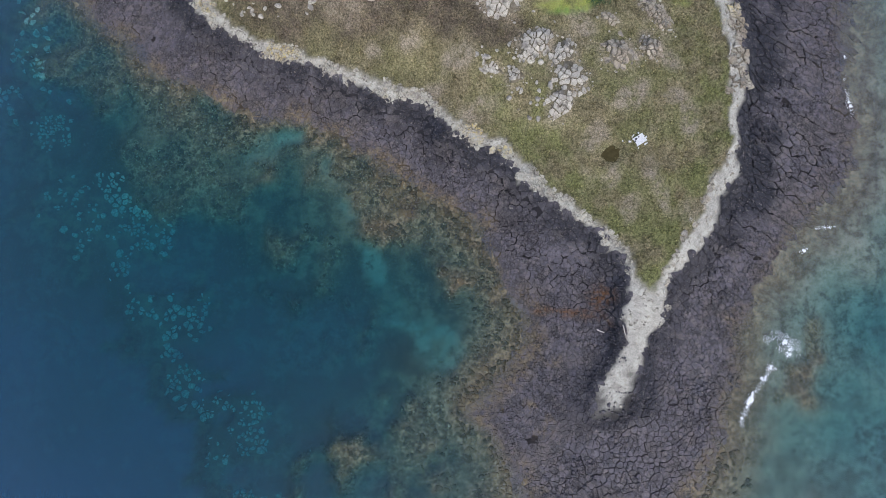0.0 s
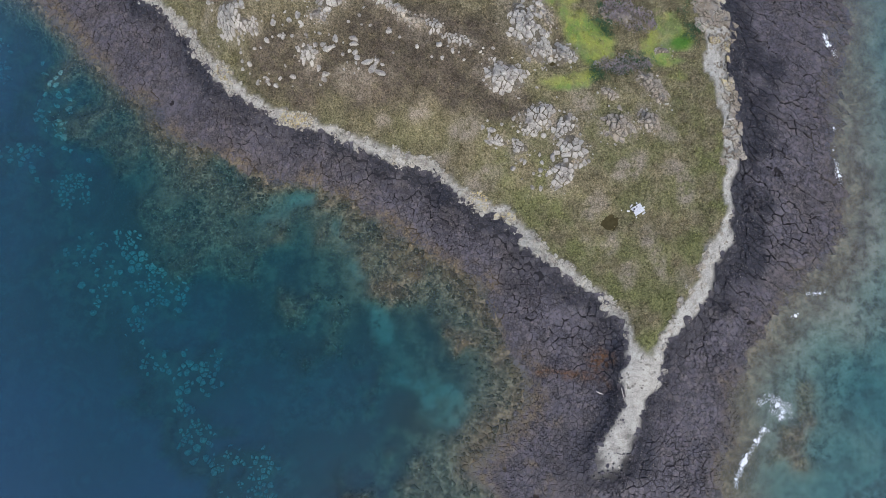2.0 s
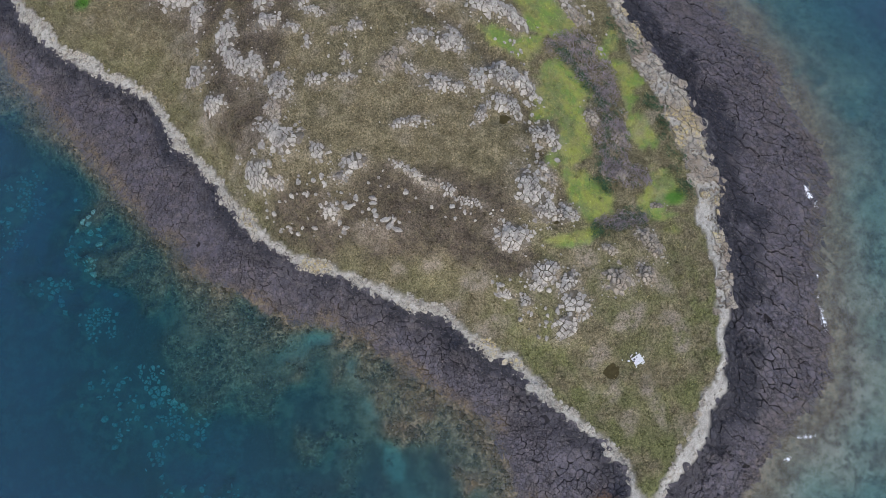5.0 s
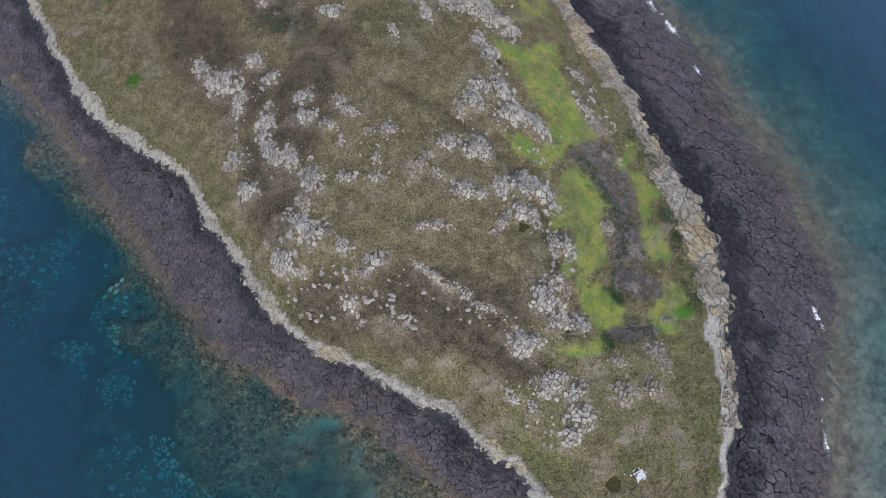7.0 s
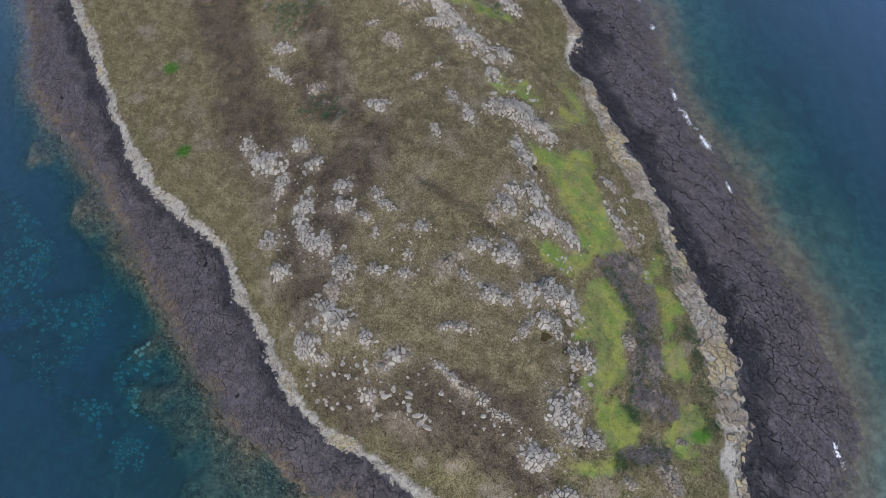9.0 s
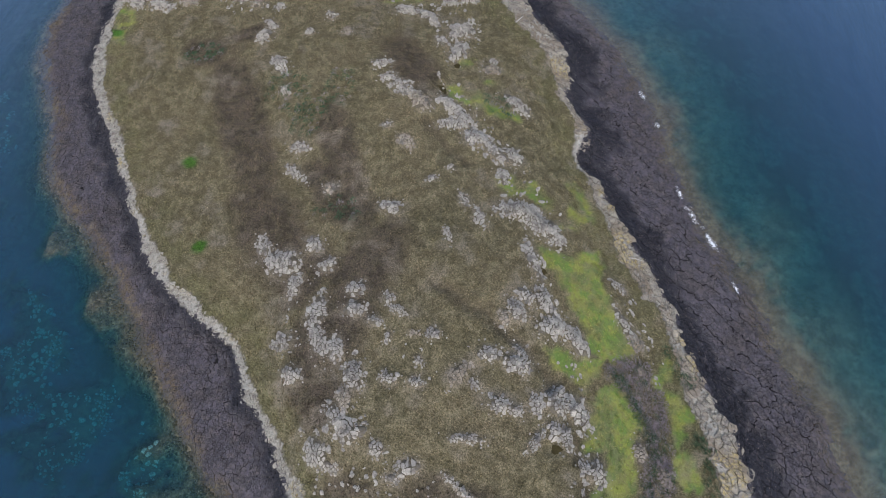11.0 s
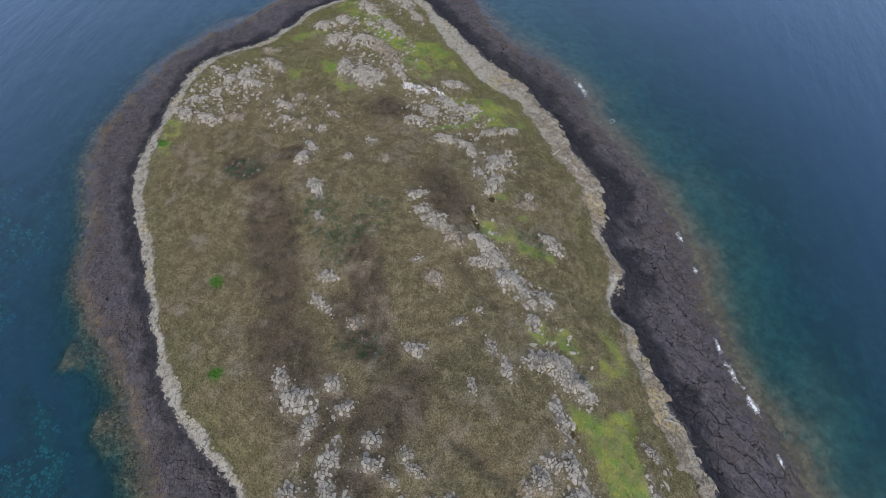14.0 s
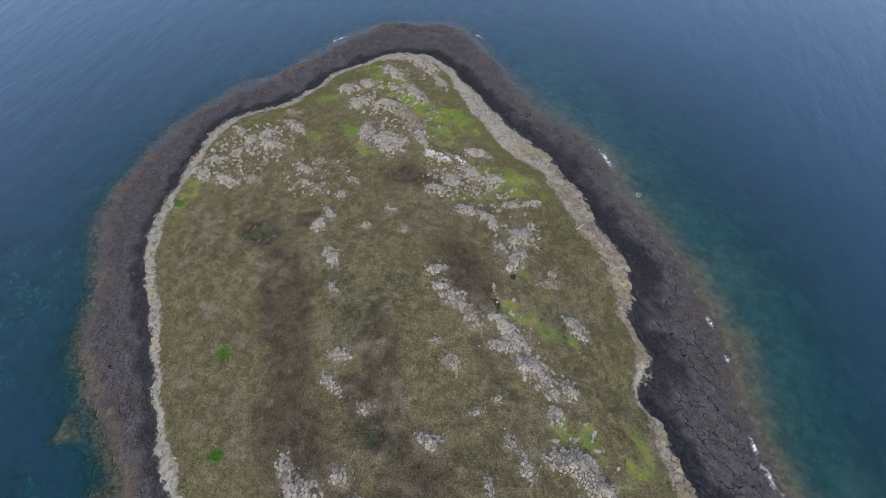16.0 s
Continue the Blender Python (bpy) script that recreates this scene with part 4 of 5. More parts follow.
def cut_cells(points, spacing, gap, blocks=None, wide=0.0, keep=None, ajar=None, strips=None):
    """The outline of each seed's stone, with open joints; wide: joints between blocks."""
    bins = {}
    keys = np.floor(points / (spacing * 2.0)).astype(int)
    for k, key in enumerate(map(tuple, keys)):
        bins.setdefault(key, []).append(k)
    pts = points.tolist()
    out = {}
    reach = (2.6 * spacing) ** 2
    for k, (x, y) in enumerate(pts):
        if keep is not None and not keep[k]:
            continue
        kx, ky = keys[k]
        near = []
        for dx in (-1, 0, 1):
            for dy in (-1, 0, 1):
                for j in bins.get((kx + dx, ky + dy), ()):
                    if j != k:
                        d = (pts[j][0] - x) ** 2 + (pts[j][1] - y) ** 2
                        if d < reach:
                            near.append((d, j))
        near.sort()
        r = spacing * 1.35
        poly = [(r * math.cos(a * 0.785 + 0.3), r * math.sin(a * 0.785 + 0.3)) for a in range(8)]
        for d, j in near[:16]:
            d = math.sqrt(d)
            nx, ny = (pts[j][0] - x) / d, (pts[j][1] - y) / d
            chance = ((k + j) * 7919 % 97) / 97
            g = gap * (0.25 if chance < 0.45 else 0.5 + 1.6 * (chance - 0.45))
            if blocks is not None and blocks[j] != blocks[k]:
                g = wide * (0.15 + 1.2 * ((k + j) * 13 % 89) / 89)
            if ajar is not None:
                g *= 0.5 * (ajar[j] + ajar[k])
            if strips is not None and strips[j] != strips[k]:
                g = wide * (0.35 + 1.5 * ((k + j) * 13 % 89) / 89)
            half = d / 2 - g
            cut = []
            for a in range(len(poly)):
                p, q = poly[a], poly[(a + 1) % len(poly)]
                sp, sq = nx * p[0] + ny * p[1] - half, nx * q[0] + ny * q[1] - half
                if sp <= 0:
                    cut.append(p)
                if (sp < 0 < sq) or (sq < 0 < sp):
                    t = sp / (sp - sq)
                    cut.append((p[0] + t * (q[0] - p[0]), p[1] + t * (q[1] - p[1])))
            poly = cut
            if len(poly) < 3:
                break
        if len(poly) >= 3:
            area = 0.5 * abs(sum(p[0] * q[1] - q[0] * p[1] for p, q in zip(poly, poly[1:] + poly[:1])))
            if area > 0.06 * spacing * spacing:
                out[k] = [(x + p[0], y + p[1]) for p in poly]
    return out


def worn(poly):
    """The outline with its corners worn off."""
    out = []
    for p, q in zip(poly, poly[1:] + poly[:1]):
        if math.hypot(q[0] - p[0], q[1] - p[1]) > 0.08:
            out += [(0.84 * p[0] + 0.16 * q[0], 0.84 * p[1] + 0.16 * q[1]), (0.16 * p[0] + 0.84 * q[0], 0.16 * p[1] + 0.84 * q[1])]
    return out if len(out) > 4 else poly


def wavy(polys, seed, amount=0.16, size=0.5):
    """Outlines with crooked sides; sides that face one another bend together."""
    long_way = []
    for poly in polys:
        out = []
        for p, q in zip(poly, poly[1:] + poly[:1]):
            n = 1 + min(2, int(math.hypot(q[0] - p[0], q[1] - p[1]) / 0.28))
            out += [(p[0] + (q[0] - p[0]) * k / n, p[1] + (q[1] - p[1]) * k / n) for k in range(n)]
        long_way.append(out)
    xy = np.array([p for poly in long_way for p in poly])
    xy = xy + amount * 2 * np.c_[fbm(xy[:, 0], xy[:, 1], size, 2, seed) - 0.5, fbm(xy[:, 0], xy[:, 1], size, 2, seed + 7) - 0.5]
    flat, out = iter(xy.tolist()), []
    for poly in long_way:
        out.append([tuple(next(flat)) for _ in poly])
    return out


def stone_solid(poly, top, tall, bevel, tilt, rng):
    """A stone over its outline: foot, shoulder and a slightly tilted, worn top. top: height of its face."""
    n = len(poly)
    cx, cy = sum(p[0] for p in poly) / n, sum(p[1] for p in poly) / n
    verts, faces = [], []
    for size, drop in ((1.0, tall), (1.0 - 0.35 * bevel, 0.30 * bevel * tall), (1.0 - bevel, 0.0)):
        for p in poly:
            dx, dy = (p[0] - cx) * size, (p[1] - cy) * size
            verts.append((cx + dx, cy + dy, top - drop + (tilt[0] * dx + tilt[1] * dy + rng.uniform(-0.02, 0.02) if drop < tall else 0.0)))
    for ring in (0, n):
        for k in range(n):
            j = (k + 1) % n
            faces.append((ring + k, ring + j, ring + n + j, ring + n + k))
    faces.append(tuple(range(2 * n, 3 * n)))
    return verts, faces


class Heap:
    """Many stones joined into one mesh."""

    def __init__(self):
        self.verts, self.faces = [], []

    def add(self, verts, faces):
        base = len(self.verts)
        self.verts += verts
        self.faces += [tuple(base + i for i in f) for f in faces]

    def mesh(self, name, material, zone_of=None, smooth_shade=False):
        v = np.array(self.verts)
        return mesh_from(name, v, self.faces, material, {"zone": zone_of(v[:, 0], v[:, 1])} if zone_of else None, smooth_shade)


def part(name, me, parent, label="", kind=""):
    ob = new(name, me)
    ob.parent = parent
    return tagged(ob, label, kind=kind)


def flat_cells(name, label, material, box, spacing, seed, wanted, zone_of, near, gap, blocks=None, wide=0.2, stretch=1.0, turn=0.0, rise=0.0,
               jitter=0.07, bevel=0.14, tall=0.55, missing=0.12, bands=0, round_off=False):
    """A paved stretch of jointed rock: the stones nearest to a place as parts, the others joined."""
    rng = random.Random(seed)
    c, s = math.cos(radians(turn)), math.sin(radians(turn))
    if stretch == 1.0:
        pts = seeds_in(box, spacing, seed, missing)
        world = pts
    else:
        mid = np.array([(box[0] + box[2]) / 2, (box[1] + box[3]) / 2])
        half = 0.75 * max(box[2] - box[0], box[3] - box[1])
        pts = seeds_in((-half, -half, half, half), spacing, seed, missing)
        world = np.c_[c * pts[:, 0] * stretch - s * pts[:, 1], s * pts[:, 0] * stretch + c * pts[:, 1]] + mid
    keep = wanted(world[:, 0], world[:, 1])
    marks = block_id(world[:, 0], world[:, 1], blocks, seed) if blocks else None
    strips = None
    if bands:
        across = -s * world[:, 0] + c * world[:, 1] + 7 * (fbm(world[:, 0], world[:, 1], 18, 3, seed) - 0.5)
        strips = np.floor(across / bands).astype(np.int64)
    ajar = 0.15 + 0.95 * smooth((fbm(world[:, 0], world[:, 1], 9, 3, seed + 3) - 0.36) * 4) if blocks else None
    cells = cut_cells(pts, spacing, gap, marks, wide, keep, ajar, strips)
    if stretch != 1.0:
        cells = {k: [(c * p[0] * stretch - s * p[1] + mid[0], s * p[0] * stretch + c * p[1] + mid[1]) for p in poly] for k, poly in cells.items()}
    ids = list(cells)
    cells = dict(zip(ids, wavy([cells[k] for k in ids], seed)))
    centre = np.array([np.mean(cells[k], 0) for k in ids])
    z = at("z", centre[:, 0], centre[:, 1])
    e = 0.5
    gx = (at("z", centre[:, 0] + e, centre[:, 1]) - at("z", centre[:, 0] - e, centre[:, 1])) / (2 * e)
    gy = (at("z", centre[:, 0], centre[:, 1] + e) - at("z", centre[:, 0], centre[:, 1] - e)) / (2 * e)
    order = np.argsort(np.hypot(centre[:, 0] - near[0], centre[:, 1] - near[1]))
    root = tagged(new(name), label, "rock", kind="structure")
    rest = Heap()
    for rank, k in enumerate(order):
        tilt = (0.75 * gx[k] + rng.gauss(0, 0.028), 0.75 * gy[k] + rng.gauss(0, 0.028))
        verts, faces = stone_solid(worn(cells[ids[k]]) if round_off else cells[ids[k]], z[k] + rise + max(-0.07, rng.gauss(0, jitter) * (ajar[ids[k]] if blocks else 1.0)), tall, bevel * rng.uniform(0.7, 1.4), tilt, rng)
        if rank < 300:
            v = np.array(verts)
            part("stone", mesh_from("stone", v, faces, material, {"zone": zone_of(v[:, 0], v[:, 1])}), root)
        else:
            rest.add(verts, faces)
    part("stones", rest.mesh("stones", material, zone_of), root, kind="stuff")
    return root


def shelf_zone(x, y):
    return np.c_[at("black", x, y), at("algae", x, y), at("rust", x, y)]


def on_shelf(x, y):
    return (at("shore", x, y) > 0.1 - 0.5 * at("west", x, y) + 3.0 * (fbm(x, y, 3, 3, 61) - 0.5)) & (at("rim", x, y) < 0.15)


TIP_Y = 13
flat_cells("rock_shelf_west", "dark purple-grey shelf of jointed columnar basalt", SHELF, (-145, 13, 32, 262), 0.90, 71,
           lambda x, y: on_shelf(x, y) & (at("west", x, y) > 0.5) & (y > TIP_Y), shelf_zone, (-12, 33), 0.026, 3.6, 0.070, jitter=0.05, bevel=0.07)
flat_cells("rock_shelf_east", "broad dark basalt shelf with long open cracks", SHELF, (-95, 13, 72, 264), 0.80, 72,
           lambda x, y: on_shelf(x, y) & (at("west", x, y) <= 0.5) & (y > TIP_Y), shelf_zone, (52, 36), 0.018, 5.5, 0.080, 1.5, -33, jitter=0.05, bevel=0.06, bands=3.6)
flat_cells("rock_shelf_point", "rubbly dark basalt shelf round the gravel spit", SHELF, (0, -46, 52, 13), 0.82, 73,
           lambda x, y: on_shelf(x, y) & (y <= TIP_Y), shelf_zone, (20, 0), 0.024, 4.2, 0.065, jitter=0.05, bevel=0.08)


def on_rim(x, y):
    return (at("rim", x, y) > -0.5) & (at("grass", x, y) < -0.15) & (gravelly(x, y) > 0) & (fbm(x, y, 2, 3, 63) > 0.38)


def rim_zone(x, y):
    return np.c_[at("west", x, y), at("gold", x, y), 0 * x]


flat_cells("rim_rock_west", "pale broken rock and gravel round the turf's edge", PALE_RIM, (-128, -10, 48, 238), 0.52, 74, lambda x, y: on_rim(x, y) & (at("west", x, y) > 0.5),
           rim_zone, (8, 31), 0.045, None, 0.0, jitter=0.10, bevel=0.14, tall=0.6, missing=0.3)
flat_cells("rim_rock_east", "pale weathered ledge of jointed rock above the dark shelf", PALE_RIM, (-100, -10, 48, 238), 0.88, 78, lambda x, y: on_rim(x, y) & (at("west", x, y) <= 0.5),
           rim_zone, (43, 60), 0.048, None, 0.0, 1.3, -33, jitter=0.09, bevel=0.09, tall=0.6, missing=0.2)


# loose shingle on the spit and along the rim
pts = seeds_in((-126, -12, 48, 236), 0.30, 75, 0.15)
x, y = pts[:, 0], pts[:, 1]
bare = at("pale", x, y) + 0.8 * (fbm(x, y, 1.2, 3, 76) - 0.5)
cells = cut_cells(pts, 0.30, 0.02, keep=(bare > 0.55) & (np.random.default_rng(7).random(len(pts)) < np.where(gravelly(x, y) > 0, 0.34, 0.16)))
heap, rng = Heap(), random.Random(77)
for poly in cells.values():
    x, y = sum(q[0] for q in poly) / len(poly), sum(q[1] for q in poly) / len(poly)
    heap.add(*stone_solid(poly, float(at("z", x, y)) + rng.uniform(-0.05, 0.05), 0.4, 0.3, (rng.gauss(0, 0.12), rng.gauss(0, 0.12)), rng))
tagged(new("shingle", heap.mesh("shingle", PALE_RIM, lambda x, y: np.c_[at("west", x, y), 0 * x, 0 * x])), "pale grey shingle along the spit and the turf's rim", "shingle", kind="stuff")


# broken rubble over the dark shelf
rng = np.random.default_rng(79)
p = np.c_[rng.uniform(-142, 68, 230000), rng.uniform(-42, 262, 230000)]
rough = fbm(p[:, 0], p[:, 1], 6, 3, 80)
p = p[(at("shore", p[:, 0], p[:, 1]) > 1.2) & ((at("rim", p[:, 0], p[:, 1]) < 0.2) | ((p[:, 1] < 0) & (fbm(p[:, 0], p[:, 1], 1.8, 3, 81) > 0.50 + 0.05 * (p[:, 1] + 6)))) & (rng.random(len(p)) < 0.08 + 1.1 * smooth((rough - 0.44) * 5))]
n, sides = len(p), 5
size, turn, flat = 0.10 + 0.20 * rng.random(n) ** 2, rng.uniform(0, 6.283, n), rng.uniform(0.35, 0.8, n)
verts = np.zeros((n, 2 * sides, 3))
for k in range(sides):
    for ring, (wide, high) in enumerate(((1.0, -0.6), (0.62, 1.0))):
        r = size * wide * rng.uniform(0.7, 1.25, n)
        a = turn + 6.283 * k / sides
        verts[:, ring * sides + k] = np.c_[p[:, 0] + r * np.cos(a), p[:, 1] + r * np.sin(a), at("z", p[:, 0], p[:, 1]) + 0.05 + size * flat * high * rng.uniform(0.8, 1.1, n)]
shape = [(k, (k + 1) % sides, sides + (k + 1) % sides, sides + k) for k in range(sides)] + [tuple(range(sides, 2 * sides))]
faces = [tuple(2 * sides * i + j for j in f) for i in range(n) for f in shape]
verts = verts.reshape(-1, 3)
tagged(new("shelf_rubble", mesh_from("shelf_rubble", verts, faces, SHELF, {"zone": shelf_zone(verts[:, 0], verts[:, 1])})), "broken dark rubble strewn over the basalt shelf", "rubble", kind="stuff")


# ---------------------------------------------------------------- outcrops on the hill
def outcrop(cx, cy, a, b, angle, number):
    rng = random.Random(500 + number)
    spacing = rng.uniform(0.62, 0.80)
    if b < 1.0:
        spacing *= 0.75
    pad = a * 1.25 + 1
    pts = seeds_in((cx - pad, cy - pad, cx + pad, cy + pad), spacing, 900 + number, 0.10)
    x, y = pts[:, 0], pts[:, 1]
    body = in_oval(x, y, cx, cy, a * 1.12 + 0.15, b * 1.12 + 0.15, angle) + 1.1 * (fbm(x, y, 1.6, 2, 64) - 0.5)
    keep = (body > 0.02) & (np.random.default_rng(number).random(len(pts)) < 0.50 + 0.9 * body)
    cells = cut_cells(pts, spacing, 0.070, keep=keep)
    if not cells:
        return
    cells = dict(zip(cells, wavy(list(cells.values()), 64, 0.07, 0.5)))
    white = near_line([(-58, 189), (-52, 187)], np.array([cx]), np.array([cy]))[0] < 3
    ochre = (cx > 21 and cy < 106) or rng.random() < 0.10
    ground_z = float(at("z", cx, cy))
    root = new("rock_outcrop")
    root.location = (cx, cy, ground_z)
    tagged(root, "white-stained jointed rock ledge in the turf" if white else
           ("ochre-grey weathered rock outcrop among green scrub" if ochre else
            ("long pale ledge of jointed rock in brown turf" if a > 2.2 * b else "pale grey outcrop of rounded jointed stones in turf")),
           "rock outcrop", "rock outcrops on the hill")
    high = (0.16 + 0.09 * min(b, 2.2)) * (2.0 if cy > 150 else 1.0)
    verts, faces, spokes = [(0, 0, 0.14)], [], 22
    ct, st = math.cos(radians(angle)), math.sin(radians(angle))
    for ring, lift in ((0.55, 0.13), (0.85, 0.07), (1.05, -0.12)):
        for k in range(spokes):
            turn = 6.283 * k / spokes
            r = ring * (1 + 0.18 * math.sin(3 * turn + number) + rng.uniform(-0.12, 0.12))
            u, v = a * r * math.cos(turn), b * r * math.sin(turn)
            x0, y0 = ct * u - st * v, st * u + ct * v
            verts.append((x0, y0, float(at("z", cx + x0, cy + y0)) - ground_z + lift))
    faces += [(0, 1 + k, 1 + (k + 1) % spokes) for k in range(spokes)]
    for ring in (1, 1 + spokes):
        faces += [(ring + k, ring + spokes + k, ring + spokes + (k + 1) % spokes, ring + (k + 1) % spokes) for k in range(spokes)]
    part("bedrock", mesh_from("bedrock", verts, faces, BEDROCK, smooth_shade=True), root, "brown soil-filled bedrock between the stones")
    for k, poly in cells.items():
        rise = max(0.0, min(1.0, float(body[k]) * 1.6))
        px, py = sum(p[0] for p in poly) / len(poly), sum(p[1] for p in poly) / len(poly)
        gx = float(at("z", px + 0.6, py) - at("z", px - 0.6, py)) / 1.2
        gy = float(at("z", px, py + 0.6) - at("z", px, py - 0.6)) / 1.2
        top = float(at("z", px, py)) - ground_z + 0.12 + high * rise * rng.uniform(0.6, 1.15)
        poly = worn(worn([(p[0] - cx, p[1] - cy) for p in poly]))
        verts, faces = stone_solid(poly, top, top + 1.0 if top > 0 else 1.0, rng.uniform(0.10, 0.22), (gx + rng.gauss(0, 0.05), gy + rng.gauss(0, 0.05)), rng)
        part("stone", mesh_from("stone", verts, faces, WHITE_STONE if white and rng.random() < 0.8 else (BROWN_STONE if ochre else PALE_STONE)), root)


for number, o in enumerate(OUTCROPS):
    outcrop(*o, number)


# ---------------------------------------------------------------- loose boulders
def boulder_mesh(seed, long=1.0, flat=0.55):
    rng = random.Random(seed)
    bm = bmesh.new()
    bmesh.ops.create_icosphere(bm, subdivisions=2, radius=0.5)
    planes = [(Vector((rng.gauss(0, 1), rng.gauss(0, 1), rng.gauss(0, 0.7))).normalized(), rng.uniform(0.28, 0.42)) for _ in range(9)]
    for v in bm.verts:
        for n, d in planes:
            over = v.co.dot(n) - d
            if over > 0:
                v.co -= n * over * 0.9
        v.co = Vector((v.co.x * long, v.co.y, v.co.z * flat)) + 0.02 * Vector((rng.gauss(0, 1), rng.gauss(0, 1), rng.gauss(0, 1)))
    me = bpy.data.meshes.new("boulder")
    bm.to_mesh(me)
    bm.free()
    me.materials.append(PALE_STONE)
    return me


BOULDERS = [boulder_mesh(30 + k, 1.0 + 0.25 * (k % 4)) for k in range(8)]
LONG_STONE = [boulder_mesh(60 + k, 2.2, 0.5) for k in range(3)]


def boulder(me, x, y, size, turn, label, group):
    ob = tagged(new("boulder", me), label, "boulder", group)
    ob.matrix_basis = pose(x, y, float(at("z", x, y)) + 0.10 * size, 0, 0, turn) @ Matrix.Diagonal((size, size, size, 1))
    return ob


SLABS = [(-12.7, 51.8, 1.0, 15), (-12.1, 50.8, 1.1, 55), (-11.3, 51.8, 0.8, 50), (-10.8, 50.2, 1.0, -20), (5.5, 39.9, 0.9, -30), (6.9, 39.5, 1.0, -20)]
for k, (x, y, size, turn) in enumerate(SLABS):
    boulder(LONG_STONE[k % 3], x, y, size, turn, "long pale fallen stone lying in brown turf", "long fallen stones")
FIELDS = [(-24, 54, 10, 4.5, -10, 90), (-33, 66, 6, 5, 50, 45), (-14, 55, 7, 4, 0, 32), (3, 52, 8, 3, -15, 34), (13, 38.5, 5, 3.5, 70, 34),
          (14.5, 35, 2.2, 2, 0, 12), (-44, 86, 4, 9, 10, 30), (12.5, 62, 3, 6, -20, 26), (9, 42, 4, 3, 0, 22), (-22, 78, 7, 4, 0, 22), (0, 85, 8, 4, 0, 18)]
FIELDS += [(-109, 176, 14, 9, 60, 230), (-75, 204, 16, 9, -30, 190), (-45, 181, 13, 8, -15, 170), (-28, 165, 5, 9, 0, 30), (-86, 170, 9, 7, 0, 60),
           (-4, 117, 8, 5, -30, 40), (-20, 136, 3.5, 15, 38, 55), (0.5, 100, 1.6, 11, 25, 34), (10.5, 74, 1.6, 11, 10, 34), (-78, 222, 9, 4, -20, 30), (22, 95, 2.5, 10, 28, 24)]
heap, rng = Heap(), random.Random(690)
for cx, cy, a, b, angle in OUTCROPS:
    c, s = math.cos(radians(angle)), math.sin(radians(angle))
    for k in range(int(5 + 2.2 * a * b)):
        r, turn = rng.uniform(0.8, 1.7), rng.uniform(0, 6.283)
        u, v = (a + 0.3) * r * math.cos(turn), (b + 0.3) * r * math.sin(turn)
        x, y = cx + c * u - s * v, cy + s * u + c * v
        if float(at("grass", x, y)) < 0.6:
            continue
        size, me = rng.choice((0.2, 0.25, 0.3, 0.4)), BOULDERS[rng.randrange(8)]
        m = pose(x, y, float(at("z", x, y)) + 0.12 * size, 0, 0, rng.uniform(0, 360)) @ Matrix.Diagonal((size, size, size, 1))
        heap.add([tuple(m @ q.co) for q in me.vertices], [tuple(q.vertices) for q in me.polygons])
for f, (fx, fy, a, b, angle, count) in enumerate(FIELDS):
    rng = random.Random(700 + f)
    c, s = math.cos(radians(angle)), math.sin(radians(angle))
    for k in range(count if f > 10 else int(count * 0.75)):
        r, turn = math.sqrt(rng.random()) * 1.15, rng.uniform(0, 6.283)
        u, v = a * r * math.cos(turn), b * r * math.sin(turn)
        x, y = fx + c * u - s * v, fy + s * u + c * v
        if float(at("grass", x, y)) < 0.6:
            continue
        size, me = rng.choice((0.35, 0.45, 0.55, 0.7, 0.95)), BOULDERS[rng.randrange(8)]
        if f <= 10:
            boulder(me, x, y, size, rng.uniform(0, 360), "loose pale boulder half sunk in the turf", "loose boulders on the hill")
        else:
            m = pose(x, y, float(at("z", x, y)) + 0.10 * size, 0, 0, angle + rng.gauss(90, 30)) @ Matrix.Diagonal((size * 1.3, size, size * 0.8, 1))
            heap.add([tuple(m @ q.co) for q in me.vertices], [tuple(q.vertices) for q in me.polygons])
tagged(new("scattered_stones", heap.mesh("scattered_stones", PALE_STONE)), "many small pale stones strewn over the turf", "stones", kind="stuff")


# ---------------------------------------------------------------- the white platform, dark hollows and driftwood
def box_mesh(name, sx, sy, sz, material, bevel=0.02):
    bm = bmesh.new()
    bmesh.ops.create_cube(bm, size=1)
    bmesh.ops.scale(bm, vec=(sx, sy, sz), verts=bm.verts)
    bmesh.ops.bevel(bm, geom=bm.edges[:], offset=bevel, segments=1, affect="EDGES")
    me = bpy.data.meshes.new(name)
    bm.to_mesh(me)
    bm.free()
    me.materials.append(material)
    return me


deck_z = float(at("z", 28.1, 29.6))
platform = tagged(new("wooden_platform"), "small white-painted wooden platform with broken boards in the grass", "platform")
platform.matrix_basis = pose(28.1, 29.6, deck_z, 0, 0, 32) @ Matrix.Diagonal((0.76, 0.76, 0.76, 1))


def fixed(name, me, x, y, z, rx=0, ry=0, rz=0, parent=platform, label=""):
    ob = part(name, me, parent, label)
    ob.matrix_basis = pose(x, y, z, rx, ry, rz)
    return ob


